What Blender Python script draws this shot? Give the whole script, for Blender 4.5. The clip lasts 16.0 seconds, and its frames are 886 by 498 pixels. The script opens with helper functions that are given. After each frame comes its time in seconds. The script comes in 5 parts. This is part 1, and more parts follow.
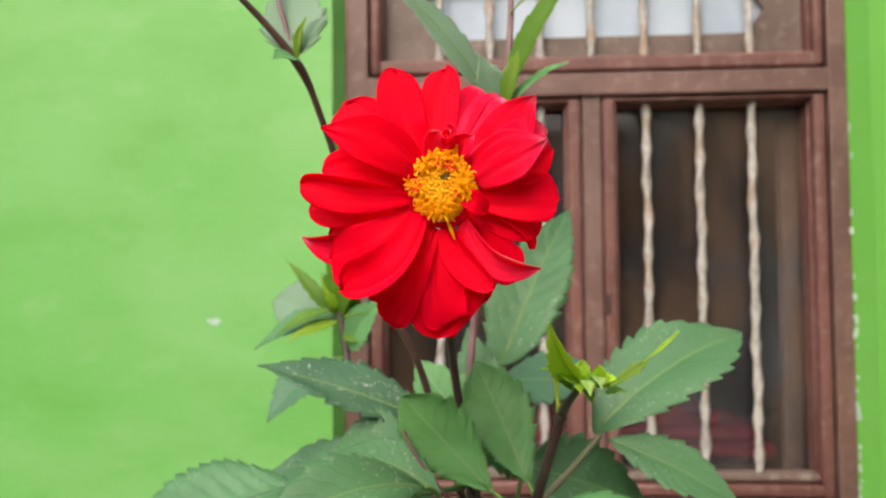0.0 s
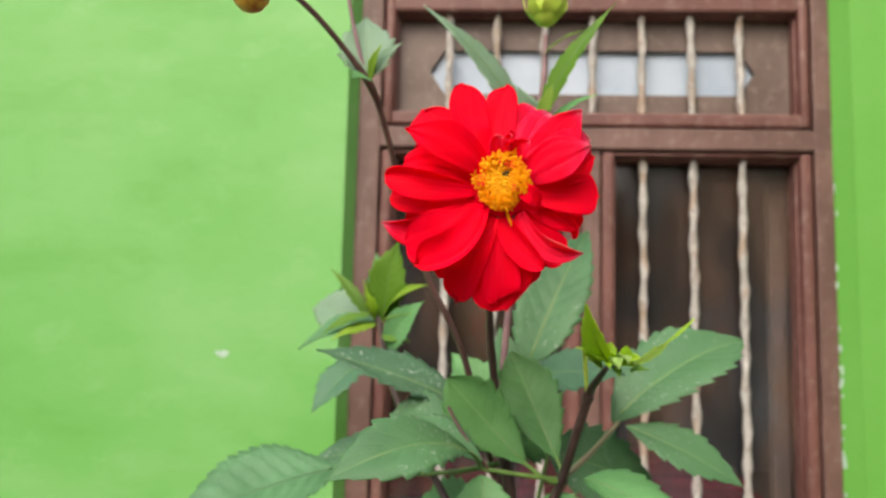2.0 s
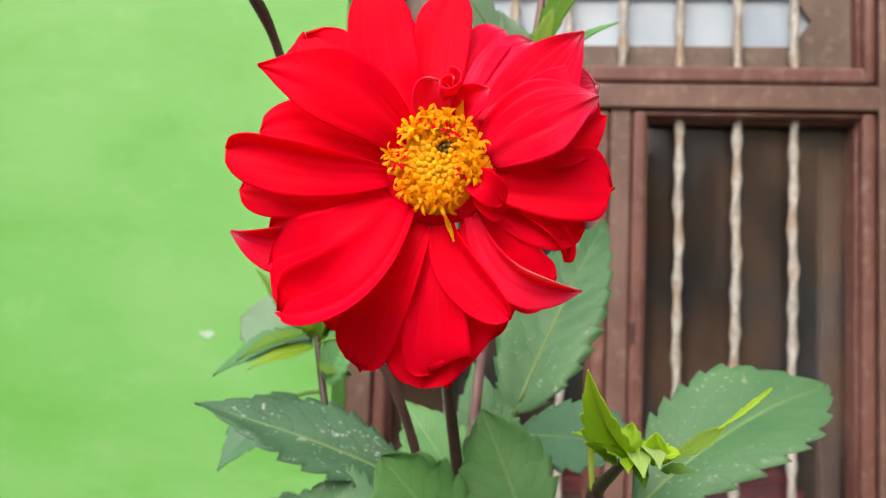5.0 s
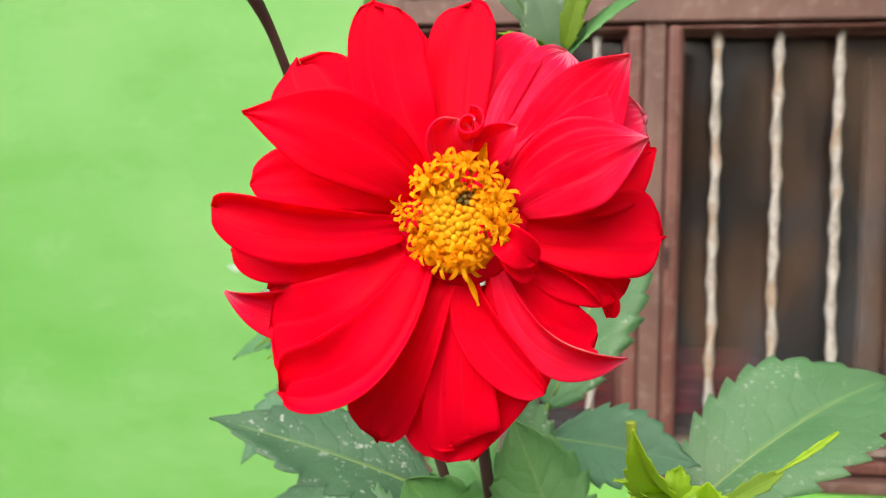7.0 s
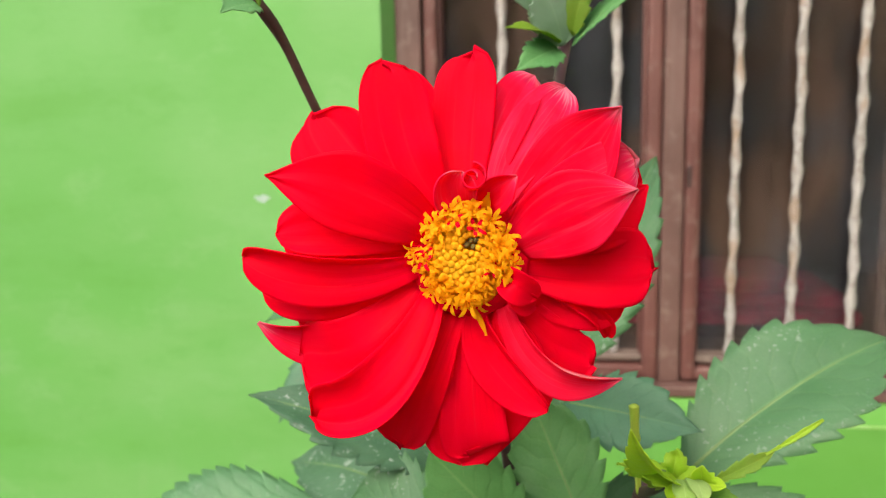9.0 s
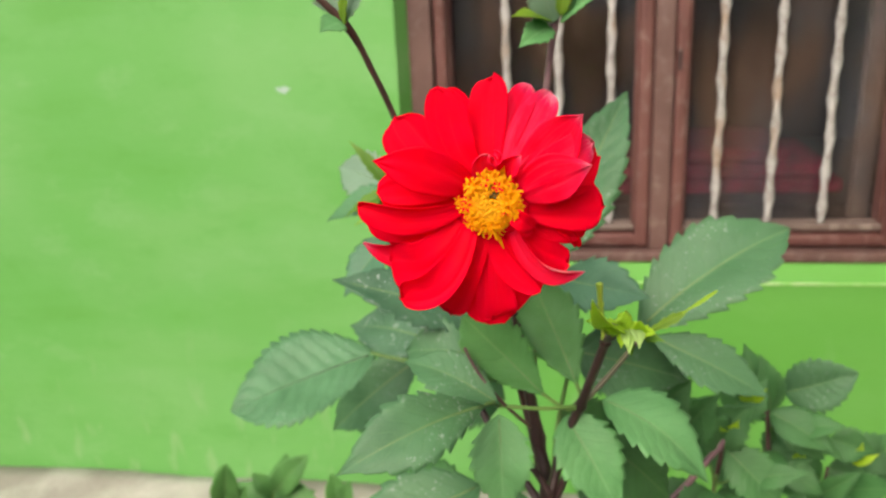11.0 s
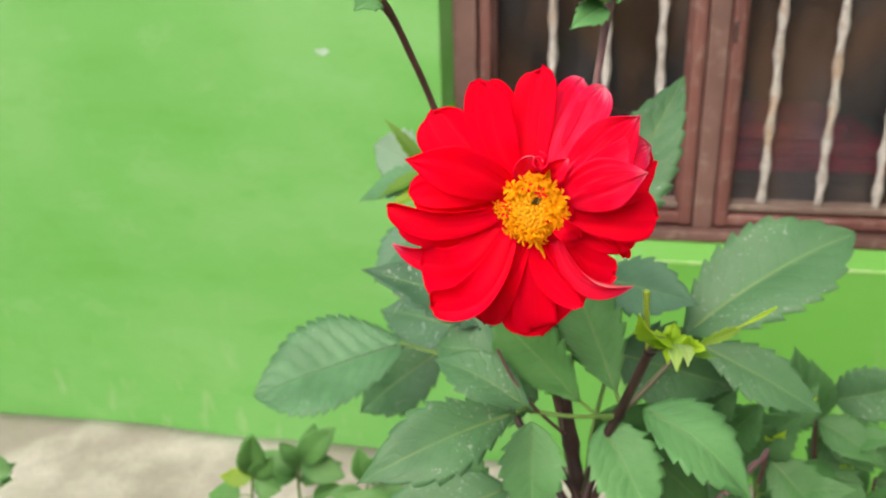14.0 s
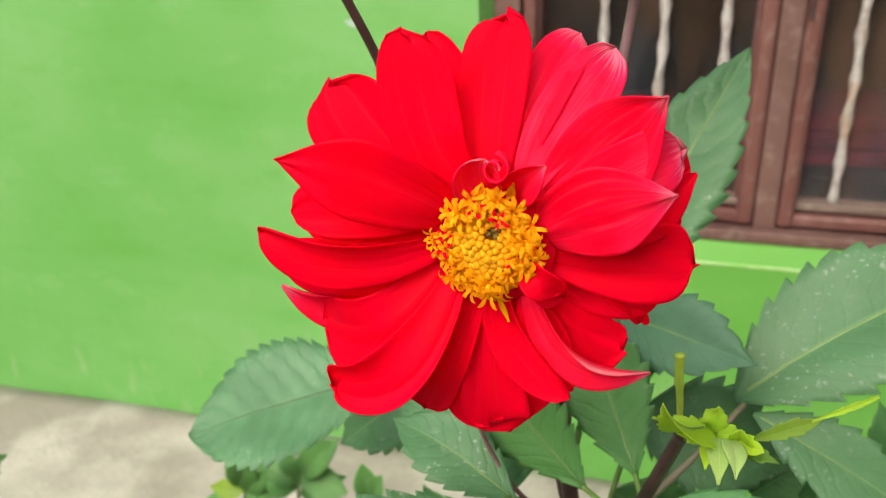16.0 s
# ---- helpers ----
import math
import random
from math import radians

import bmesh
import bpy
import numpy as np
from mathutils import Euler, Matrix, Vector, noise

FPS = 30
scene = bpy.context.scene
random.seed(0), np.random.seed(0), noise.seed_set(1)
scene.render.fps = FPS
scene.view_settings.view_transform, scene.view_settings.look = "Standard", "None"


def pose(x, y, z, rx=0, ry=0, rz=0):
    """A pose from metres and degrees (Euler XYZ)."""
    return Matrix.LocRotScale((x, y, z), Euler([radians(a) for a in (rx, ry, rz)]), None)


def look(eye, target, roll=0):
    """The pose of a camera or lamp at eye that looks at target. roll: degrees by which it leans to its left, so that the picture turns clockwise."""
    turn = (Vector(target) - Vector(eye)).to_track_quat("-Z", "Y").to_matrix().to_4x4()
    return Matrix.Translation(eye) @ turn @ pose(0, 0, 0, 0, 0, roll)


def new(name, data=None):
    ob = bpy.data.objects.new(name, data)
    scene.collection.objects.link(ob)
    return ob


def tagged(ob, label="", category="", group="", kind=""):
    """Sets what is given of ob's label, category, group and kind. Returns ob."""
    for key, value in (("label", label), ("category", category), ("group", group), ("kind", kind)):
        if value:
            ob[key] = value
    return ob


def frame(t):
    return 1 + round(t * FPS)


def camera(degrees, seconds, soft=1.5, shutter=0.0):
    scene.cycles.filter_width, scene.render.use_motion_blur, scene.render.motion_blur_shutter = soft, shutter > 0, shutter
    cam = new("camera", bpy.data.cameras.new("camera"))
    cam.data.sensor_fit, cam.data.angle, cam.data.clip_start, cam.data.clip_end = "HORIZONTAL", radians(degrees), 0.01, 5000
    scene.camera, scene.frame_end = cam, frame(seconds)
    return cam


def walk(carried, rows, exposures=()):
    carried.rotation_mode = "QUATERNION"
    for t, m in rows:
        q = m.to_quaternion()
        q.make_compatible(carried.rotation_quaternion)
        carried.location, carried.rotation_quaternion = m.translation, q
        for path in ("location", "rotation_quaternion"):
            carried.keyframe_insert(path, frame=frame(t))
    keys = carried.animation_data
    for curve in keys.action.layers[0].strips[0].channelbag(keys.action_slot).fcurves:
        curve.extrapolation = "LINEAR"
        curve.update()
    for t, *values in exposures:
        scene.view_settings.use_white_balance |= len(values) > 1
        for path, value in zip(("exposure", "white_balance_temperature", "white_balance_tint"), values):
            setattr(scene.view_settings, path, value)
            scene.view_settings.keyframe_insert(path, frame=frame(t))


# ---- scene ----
cam = camera(56.8, 16.0, soft=1.05)
# a close-up lens setting: sharp near the flower, soft towards the wall
cam.data.dof.use_dof, cam.data.dof.focus_distance, cam.data.dof.aperture_fstop = True, 0.225, 21.0
PATH = [
    (0, (0.024, 0.039, 1.001), (-0.107, 2.033, 1.093), -0.4),
    (0.5, (0.010, 0.020, 0.985), (-0.111, 2.011, 1.124), 0.0),
    (1, (-0.024, -0.009, 0.976), (-0.129, 1.978, 1.171), 0.7),
    (1.5, (-0.023, -0.040, 0.957), (-0.119, 1.945, 1.187), 1.2),
    (2, (-0.008, -0.027, 0.959), (-0.108, 1.956, 1.196), 1.4),
    (2.5, (0.001, 0.017, 0.954), (-0.114, 2.000, 1.185), 1.3),
    (3, (0.011, 0.053, 0.962), (-0.121, 2.035, 1.195), 1.2),
    (3.5, (0.019, 0.077, 0.971), (-0.128, 2.057, 1.205), 1.5),
    (4, (0.022, 0.102, 0.981), (-0.135, 2.084, 1.205), 1.8),
    (6.3, (0.024, 0.195, 1.038), (-0.187, 2.184, 1.033), 1.6),
    (6.5, (0.025, 0.193, 1.043), (-0.197, 2.181, 1.021), 1.4),
    (7, (0.021, 0.188, 1.045), (-0.216, 2.172, 0.952), 0.7),
    (7.5, (0.021, 0.182, 1.053), (-0.234, 2.161, 0.917), -0.1),
    (8, (0.026, 0.184, 1.057), (-0.249, 2.157, 0.881), -0.6),
    (8.2, (0.026, 0.188, 1.060), (-0.257, 2.159, 0.872), -0.4),
    (10.3, (0.035, 0.103, 1.128), (-0.289, 1.988, 0.546), -3.0),
    (10.5, (0.036, 0.089, 1.134), (-0.282, 1.970, 0.534), -2.9),
    (11, (0.036, 0.032, 1.143), (-0.269, 1.904, 0.508), -2.8),
    (11.5, (0.049, -0.029, 1.156), (-0.252, 1.839, 0.507), -2.9),
    (12, (0.045, -0.059, 1.167), (-0.261, 1.809, 0.519), -2.6),
    (12.5, (0.049, -0.051, 1.166), (-0.270, 1.811, 0.510), -2.3),
    (13, (0.042, -0.016, 1.160), (-0.302, 1.833, 0.480), -2.1),
    (13.5, (0.031, 0.023, 1.154), (-0.334, 1.860, 0.454), -1.7),
    (14, (0.031, 0.068, 1.151), (-0.359, 1.893, 0.430), -1.6),
    (14.5, (0.033, 0.105, 1.140), (-0.385, 1.918, 0.404), -1.2),
    (15, (0.037, 0.143, 1.133), (-0.419, 1.942, 0.387), -1.2),
    (15.5, (0.043, 0.180, 1.129), (-0.451, 1.964, 0.372), -1.4),
    (16, (0.043, 0.201, 1.122), (-0.470, 1.978, 0.361), -1.0),
]
walk(cam, [(t, look(eye, target, roll)) for t, eye, target, roll in PATH], exposures=[(0.0, 0.55, 6500, 10), (4.2, 0.56, 6500, 10), (6.3, 0.73, 6500, 10), (8.2, 0.69, 6500, 10), (10.3, 0.52, 6500, 10), (16.0, 0.54, 6500, 10)])

# ---- daylight: a bright overcast sky with a broad soft sun ----
SUN_HEIGHT, SUN_TURN = radians(43), radians(200)
world = bpy.data.worlds.new("overcast_sky")
scene.world = world
world.use_nodes = True
sky = world.node_tree.nodes.new("ShaderNodeTexSky")
sky.sky_type, sky.sun_disc = "NISHITA", False
sky.sun_elevation, sky.sun_rotation = SUN_HEIGHT, SUN_TURN
sky.air_density, sky.dust_density, sky.ozone_density = 1.0, 8.0, 1.0
world.node_tree.links.new(sky.outputs[0], world.node_tree.nodes["Background"].inputs["Color"])
world.node_tree.nodes["Background"].inputs["Strength"].default_value = 0.15
sun = new("sun", bpy.data.lights.new("sun", "SUN"))
sun.data.energy, sun.data.angle, sun.data.color = 0.8, radians(60), (1.0, 0.96, 0.9)
sun_way = Vector((math.sin(SUN_TURN) * math.cos(SUN_HEIGHT), math.cos(SUN_TURN) * math.cos(SUN_HEIGHT), math.sin(SUN_HEIGHT)))
sun.matrix_basis = look(sun_way * 20, (0, 0, 0))


# ---- node helpers ----
def node(tree, kind, **given):
    made = tree.nodes.new("ShaderNode" + kind)
    for key, value in given.items():
        if key == "op":
            made.operation = value
        else:
            put(tree, made.inputs[key.replace("_", " ") if not key.startswith("i") else int(key[1:])], value)
    return made


def put(tree, socket, value):
    if isinstance(value, bpy.types.NodeSocket):
        tree.links.new(value, socket)
    elif isinstance(value, tuple) and len(value) == 3 and socket.type == "RGBA":
        socket.default_value = (*value, 1)
    else:
        socket.default_value = value


def calc(tree, op, a, b=0.0, c=0.0):
    return node(tree, "Math", op=op, i0=a, i1=b, i2=c).outputs[0]


def mix(tree, factor, a, b, mode="MIX"):
    made = tree.nodes.new("ShaderNodeMix")
    made.data_type, made.blend_type = "RGBA", mode
    put(tree, made.inputs[0], factor)
    put(tree, made.inputs[6], a)
    put(tree, made.inputs[7], b)
    return made.outputs[2]


def ramp(tree, value, low, high):
    made = node(tree, "MapRange", i0=value, i1=low, i2=high)
    made.interpolation_type = "SMOOTHSTEP"
    return made.outputs[0]


def grain(tree, where, scale, detail=4.0, stretch=None, rough=0.55):
    if stretch:
        where = node(tree, "Mapping", Vector=where, Scale=stretch).outputs[0]
    return node(tree, "TexNoise", Vector=where, Scale=scale, Detail=detail, Roughness=rough).outputs[0]


def material(name, rough=0.6):
    m = bpy.data.materials.new(name)
    m.use_nodes = True
    tree = m.node_tree
    body = tree.nodes["Principled BSDF"]
    body.inputs["Roughness"].default_value = rough
    return m, tree, body, node(tree, "TexCoord").outputs


def bump(tree, body, height, strength, distance):
    made = node(tree, "Bump", Height=height, Strength=strength, Distance=distance)
    tree.links.new(made.outputs[0], body.inputs["Normal"])


def let_through(m, tree, body, colour, share):
    """Thin living tissue: part of the light passes through it."""
    thin = node(tree, "BsdfTranslucent", Color=colour)
    both = node(tree, "MixShader", i0=share, i1=body.outputs[0], i2=thin.outputs[0])
    tree.links.new(both.outputs[0], tree.nodes["Material Output"].inputs[0])


# ---- materials ----
def paint_wall():
    m, tree, body, at = material("green_wall_paint", 0.58)
    p = at["Object"]
    cloud = grain(tree, p, 2.2, 5.0)
    strokes = grain(tree, p, 3.2, 4.0, (0.6, 1.0, 1.5))
    fine = grain(tree, p, 26.0, 3.0, (0.6, 1.0, 1.4))
    c = mix(tree, ramp(tree, cloud, 0.3, 0.7), (0.115, 0.366, 0.074), (0.148, 0.398, 0.107))
    c = mix(tree, calc(tree, "MULTIPLY", ramp(tree, strokes, 0.48, 0.68), 0.6), c, (0.174, 0.418, 0.127))
    c = mix(tree, calc(tree, "MULTIPLY", ramp(tree, grain(tree, p, 2.6, 4.0, (0.6, 1.0, 2.2)), 0.54, 0.72), 0.5), c, (0.087, 0.315, 0.041))
    blot = grain(tree, p, 11.0, 6.0, (0.55, 1.0, 1.0), 0.62)
    c = mix(tree, calc(tree, "MULTIPLY", ramp(tree, blot, 0.50, 0.74), 0.50), c, (0.087, 0.311, 0.047))
    c = mix(tree, calc(tree, "MULTIPLY", ramp(tree, blot, 0.46, 0.30), 0.55), c, (0.180, 0.430, 0.138))
    # a deeper, stronger green from the window rightwards, with a noisy edge
    where = node(tree, "SeparateXYZ", Vector=p).outputs
    rightward = ramp(tree, calc(tree, "MULTIPLY_ADD", cloud, 0.5, where[0]), -0.05, 0.45)
    c = mix(tree, calc(tree, "MULTIPLY", rightward, 0.65), c, (0.108, 0.352, 0.038))
    band = grain(tree, p, 1.3, 3.0, (0.35, 1.0, 3.4))
    c = mix(tree, calc(tree, "MULTIPLY", ramp(tree, band, 0.52, 0.66), 0.45), c, (0.105, 0.345, 0.058))
    # pale dried splashes thrown up from the pavement
    low = node(tree, "MapRange", i0=where[2], i1=0.42, i2=0.10).outputs[0]
    splash = ramp(tree, grain(tree, p, 9.0, 5.0, (2.2, 1.0, 0.7)), 0.56, 0.70)
    c = mix(tree, calc(tree, "MULTIPLY", calc(tree, "MULTIPLY", splash, low), 0.55), c, (0.26, 0.44, 0.20))
    put(tree, body.inputs["Base Color"], c)
    h = calc(tree, "ADD", strokes, calc(tree, "MULTIPLY", fine, 0.35))
    bump(tree, body, h, 0.35, 0.006)
    return m


def paint_wood(name, low, high, worn):
    m, tree, body, at = material(name, 0.55)
    p = at["Object"]
    c = mix(tree, ramp(tree, grain(tree, p, 9.0, 6.0), 0.3, 0.7), low, high)
    streak = grain(tree, p, 30.0, 6.0, (1.0, 1.0, 0.12))
    c = mix(tree, calc(tree, "MULTIPLY", ramp(tree, streak, 0.55, 0.72), 0.55), c, worn)
    dust = grain(tree, p, 40.0, 5.0)
    c = mix(tree, calc(tree, "MULTIPLY", ramp(tree, dust, 0.5, 0.8), 0.35), c, (0.34, 0.27, 0.23))
    put(tree, body.inputs["Base Color"], c)
    bump(tree, body, calc(tree, "ADD", streak, calc(tree, "MULTIPLY", dust, 0.5)), 0.35, 0.002)
    return m


def paint_bar():
    m, tree, body, at = material("rusting_white_bar_paint", 0.65)
    p = node(tree, "NewGeometry").outputs["Position"]
    n = grain(tree, p, 13.0, 6.0, (1.0, 1.0, 0.8))
    r = grain(tree, p, 60.0, 5.0)
    c = mix(tree, ramp(tree, r, 0.35, 0.7), (0.43, 0.425, 0.415), (0.29, 0.275, 0.255))
    c = mix(tree, calc(tree, "MULTIPLY", ramp(tree, n, 0.52, 0.64), 0.60), c, (0.29, 0.19, 0.11))
    c = mix(tree, calc(tree, "MULTIPLY", ramp(tree, grain(tree, p, 140.0, 3.0), 0.6, 0.7), 0.6), c, (0.12, 0.08, 0.06))
    put(tree, body.inputs["Base Color"], c)
    bump(tree, body, r, 0.5, 0.001)
    return m


def stone_like(name, low, high, stain, scale, deep):
    m, tree, body, at = material(name, 0.9)
    p = at["Object"]
    c = mix(tree, ramp(tree, grain(tree, p, scale, 8.0, None, 0.65), 0.3, 0.7), low, high)
    c = mix(tree, calc(tree, "MULTIPLY", ramp(tree, grain(tree, p, scale * 0.6, 6.0, (1.0, 0.7, 1.0)), 0.46, 0.62), 0.75), c, stain)
    fine = grain(tree, p, scale * 18.0, 5.0)
    c = mix(tree, calc(tree, "MULTIPLY", ramp(tree, fine, 0.55, 0.75), 0.4), c, stain)
    put(tree, body.inputs["Base Color"], c)
    bump(tree, body, calc(tree, "ADD", fine, grain(tree, p, scale * 3.0, 6.0)), 0.6, deep)
    return m


def leaf_skin(name, deep, pale, vein, through_colour, spots, share, rough=0.5, relief=0.26):
    """Leaf blade: midrib and slanting side veins by the blade's own coordinates (x across, y along)."""
    m, tree, body, at = material(name, rough)
    body.inputs["Specular IOR Level"].default_value = 0.42
    parts = node(tree, "SeparateXYZ", Vector=at["UV"]).outputs
    across = calc(tree, "ABSOLUTE", calc(tree, "MULTIPLY_ADD", parts[0], 2.0, -1.0))
    along = parts[1]
    slant = calc(tree, "SUBTRACT", along, calc(tree, "MULTIPLY", calc(tree, "POWER", across, 1.25), 0.24))
    slant = calc(tree, "ADD", slant, calc(tree, "MULTIPLY", calc(tree, "GREATER_THAN", parts[0], 0.5), 0.05))
    saw = calc(tree, "PINGPONG", calc(tree, "MULTIPLY", slant, 9.0), 0.5)
    side = calc(tree, "MULTIPLY", calc(tree, "SUBTRACT", 1.0, ramp(tree, saw, 0.012, 0.048)), calc(tree, "SUBTRACT", 1.0, ramp(tree, across, 0.55, 0.95)))
    groove = calc(tree, "SUBTRACT", 1.0, ramp(tree, saw, 0.03, 0.22))
    rib = calc(tree, "SUBTRACT", 1.0, ramp(tree, across, 0.015, 0.055))
    p = at["Object"]
    blotch = grain(tree, p, 30.0, 5.0)
    rnd = node(tree, "ObjectInfo").outputs["Random"]
    c = mix(tree, ramp(tree, blotch, 0.32, 0.7), deep, pale)
    c = mix(tree, calc(tree, "MULTIPLY", rnd, 0.45), c, pale)
    # shade of the sunken side veins, put into the leaf colour
    c = mix(tree, calc(tree, "MULTIPLY", groove, 0.20), c, deep)
    grey = calc(tree, "MULTIPLY", ramp(tree, calc(tree, "FRACT", calc(tree, "MULTIPLY", rnd, 7.3)), 0.3, 1.0), 0.22)
    c = mix(tree, calc(tree, "MULTIPLY", grey, ramp(tree, grain(tree, p, 55.0, 5.0), 0.3, 0.6)), c, tuple(0.5 * v + 0.5 * w for v, w in zip(pale, (0.17, 0.22, 0.18))))
    net = node(tree, "TexVoronoi", Vector=p, Scale=520.0)
    net.feature = "DISTANCE_TO_EDGE"
    fine = calc(tree, "SUBTRACT", 1.0, ramp(tree, net.outputs[0], 0.0, 0.12))
    c = mix(tree, calc(tree, "MULTIPLY", fine, 0.12), c, vein)
    c = mix(tree, calc(tree, "MULTIPLY", side, 0.22), c, vein)
    c = mix(tree, calc(tree, "MULTIPLY", rib, 0.45), c, vein)
    if spots:
        warp = node(tree, "TexNoise", Vector=p, Scale=420.0, Detail=2.0).outputs[1]
        bent = node(tree, "VectorMath", op="MULTIPLY_ADD", i0=warp, i1=(0.004, 0.004, 0.004), i2=p).outputs[0]
        cell = node(tree, "TexVoronoi", Vector=bent, Scale=340.0)
        kept = calc(tree, "GREATER_THAN", node(tree, "SeparateXYZ", Vector=cell.outputs[1]).outputs[0], 0.45)
        speck = calc(tree, "ADD", cell.outputs[0], calc(tree, "SUBTRACT", 1.0, kept))
        zone = ramp(tree, grain(tree, p, 38.0, 4.0), 0.54 - 0.12 * spots, 0.68 - 0.08 * spots)
        dot = calc(tree, "MULTIPLY", calc(tree, "SUBTRACT", 1.0, ramp(tree, speck, 0.10, 0.36)), zone)
        smear = calc(tree, "MULTIPLY", ramp(tree, grain(tree, p, 200.0, 5.0), 0.585, 0.70), zone)
        c = mix(tree, calc(tree, "MULTIPLY", calc(tree, "MAXIMUM", calc(tree, "MULTIPLY", dot, 0.8), smear), spots), c, (0.55, 0.62, 0.56))
    put(tree, body.inputs["Base Color"], c)
    h = calc(tree, "SUBTRACT", calc(tree, "MULTIPLY", calc(tree, "SUBTRACT", 1.0, groove), 0.8), calc(tree, "ADD", calc(tree, "MULTIPLY", fine, 0.12), rib))
    bump(tree, body, h, relief, 0.0010)
    let_through(m, tree, body, through_colour, share)
    return m


def petal_skin(name, low, high, line, streak=0.14, tip=0.0, edge=0.0):
    m, tree, body, at = material(name, 0.55)
    parts = node(tree, "SeparateXYZ", Vector=at["UV"]).outputs
    lines = node(tree, "TexNoise", Vector=node(tree, "CombineXYZ", X=calc(tree, "MULTIPLY", parts[0], 26.0), Y=calc(tree, "MULTIPLY", parts[1], 1.6), Z=calc(tree, "MULTIPLY", node(tree, "ObjectInfo").outputs["Random"], 40.0)).outputs[0], Scale=1.0, Detail=3.0).outputs[0]
    cloud = grain(tree, at["Object"], 60.0, 4.0)
    c = mix(tree, ramp(tree, cloud, 0.3, 0.7), low, high)
    c = mix(tree, calc(tree, "MULTIPLY", ramp(tree, lines, 0.52, 0.72), streak), c, line)
    root = calc(tree, "MULTIPLY_ADD", ramp(tree, parts[1], 0.5, 0.1), 0.30, 0.14)
    c = mix(tree, calc(tree, "MULTIPLY", ramp(tree, lines, 0.46, 0.30), root), c, (0.62, 0.0, 0.004))
    # pale lines along the ridges put sunlit streaks into the colour
    ridge = calc(tree, "ABSOLUTE", calc(tree, "SUBTRACT", calc(tree, "ABSOLUTE", calc(tree, "MULTIPLY_ADD", parts[0], 2.0, -1.0)), 0.30))
    pale = calc(tree, "MULTIPLY", calc(tree, "SUBTRACT", 1.0, ramp(tree, ridge, 0.0, 0.045)), ramp(tree, grain(tree, at["Object"], 45.0, 3.0), 0.42, 0.62))
    c = mix(tree, calc(tree, "MULTIPLY", pale, 0.06 + 0.25 * streak), c, tuple(0.6 * v + 0.4 * w for v, w in zip(line, (1.0, 0.30, 0.36))))
    if edge:
        # a highlight painted along one edge of the petal
        rim = calc(tree, "MULTIPLY", ramp(tree, calc(tree, "MULTIPLY_ADD", lines, 0.10, parts[0]), 0.17, 0.07), ramp(tree, parts[1], 0.25, 0.6))
        c = mix(tree, calc(tree, "MULTIPLY", rim, edge), c, (0.95, 0.34, 0.42))
    if tip:
        end = calc(tree, "MULTIPLY", ramp(tree, calc(tree, "MULTIPLY_ADD", cloud, 0.22, parts[1]), 0.86, 1.08), tip)
        c = mix(tree, end, c, (0.62, 0.035, 0.20))
        # pale pink glint painted on the very tip, over the purple pigment
        worn = calc(tree, "MULTIPLY", ramp(tree, calc(tree, "MULTIPLY_ADD", lines, 0.30, parts[1]), 1.02, 1.16), tip)
        c = mix(tree, worn, c, (0.92, 0.42, 0.55))
    put(tree, body.inputs["Base Color"], c)
    body.inputs["Specular IOR Level"].default_value = 0.07
    body.inputs["Sheen Weight"].default_value = 0.0
    put(tree, body.inputs["Sheen Tint"], (1.0, 0.35, 0.6))
    bump(tree, body, calc(tree, "ADD", lines, calc(tree, "MULTIPLY", grain(tree, at["Object"], 900.0, 2.0), 0.15)), 0.20, 0.0006)
    let_through(m, tree, body, (1.0, 0.001, 0.030), 0.50)
    return m


def plain_skin(name, low, high, scale, rough, relief=0.0004, share=0.0, through_colour=(0, 0, 0), shine=0.5):
    m, tree, body, at = material(name, rough)
    body.inputs["Specular IOR Level"].default_value = shine
    g = grain(tree, at["Object"], scale, 5.0)
    c = mix(tree, ramp(tree, g, 0.3, 0.7), low, high)
    c = mix(tree, calc(tree, "MULTIPLY", node(tree, "ObjectInfo").outputs["Random"], 0.5), c, high)
    put(tree, body.inputs["Base Color"], c)
    bump(tree, body, g, 0.4, relief)
    if share:
        let_through(m, tree, body, through_colour, share)
    return m


def clear_glass():
    m, tree, body, at = material("dusty_glass_painted_reflections", 0.06)
    body.inputs["Transmission Weight"].default_value = 1.0
    body.inputs["IOR"].default_value = 1.45
    # besides dust, the brown and slate patches paint reflections into the glass
    dust_and_reflection = node(tree, "BsdfDiffuse", Color=mix(tree, ramp(tree, grain(tree, at["Object"], 5.0, 4.0, (1.3, 1.0, 0.7)), 0.42, 0.60), (0.20, 0.130, 0.095), (0.110, 0.120, 0.140)))
    film_share = calc(tree, "MULTIPLY_ADD", ramp(tree, grain(tree, at["Object"], 6.0, 7.0, (1.6, 1.0, 0.45), 0.65), 0.35, 0.72), 0.16, 0.05)
    both = node(tree, "MixShader", i0=film_share, i1=body.outputs[0], i2=dust_and_reflection.outputs[0])
    tree.links.new(both.outputs[0], tree.nodes["Material Output"].inputs[0])
    return m


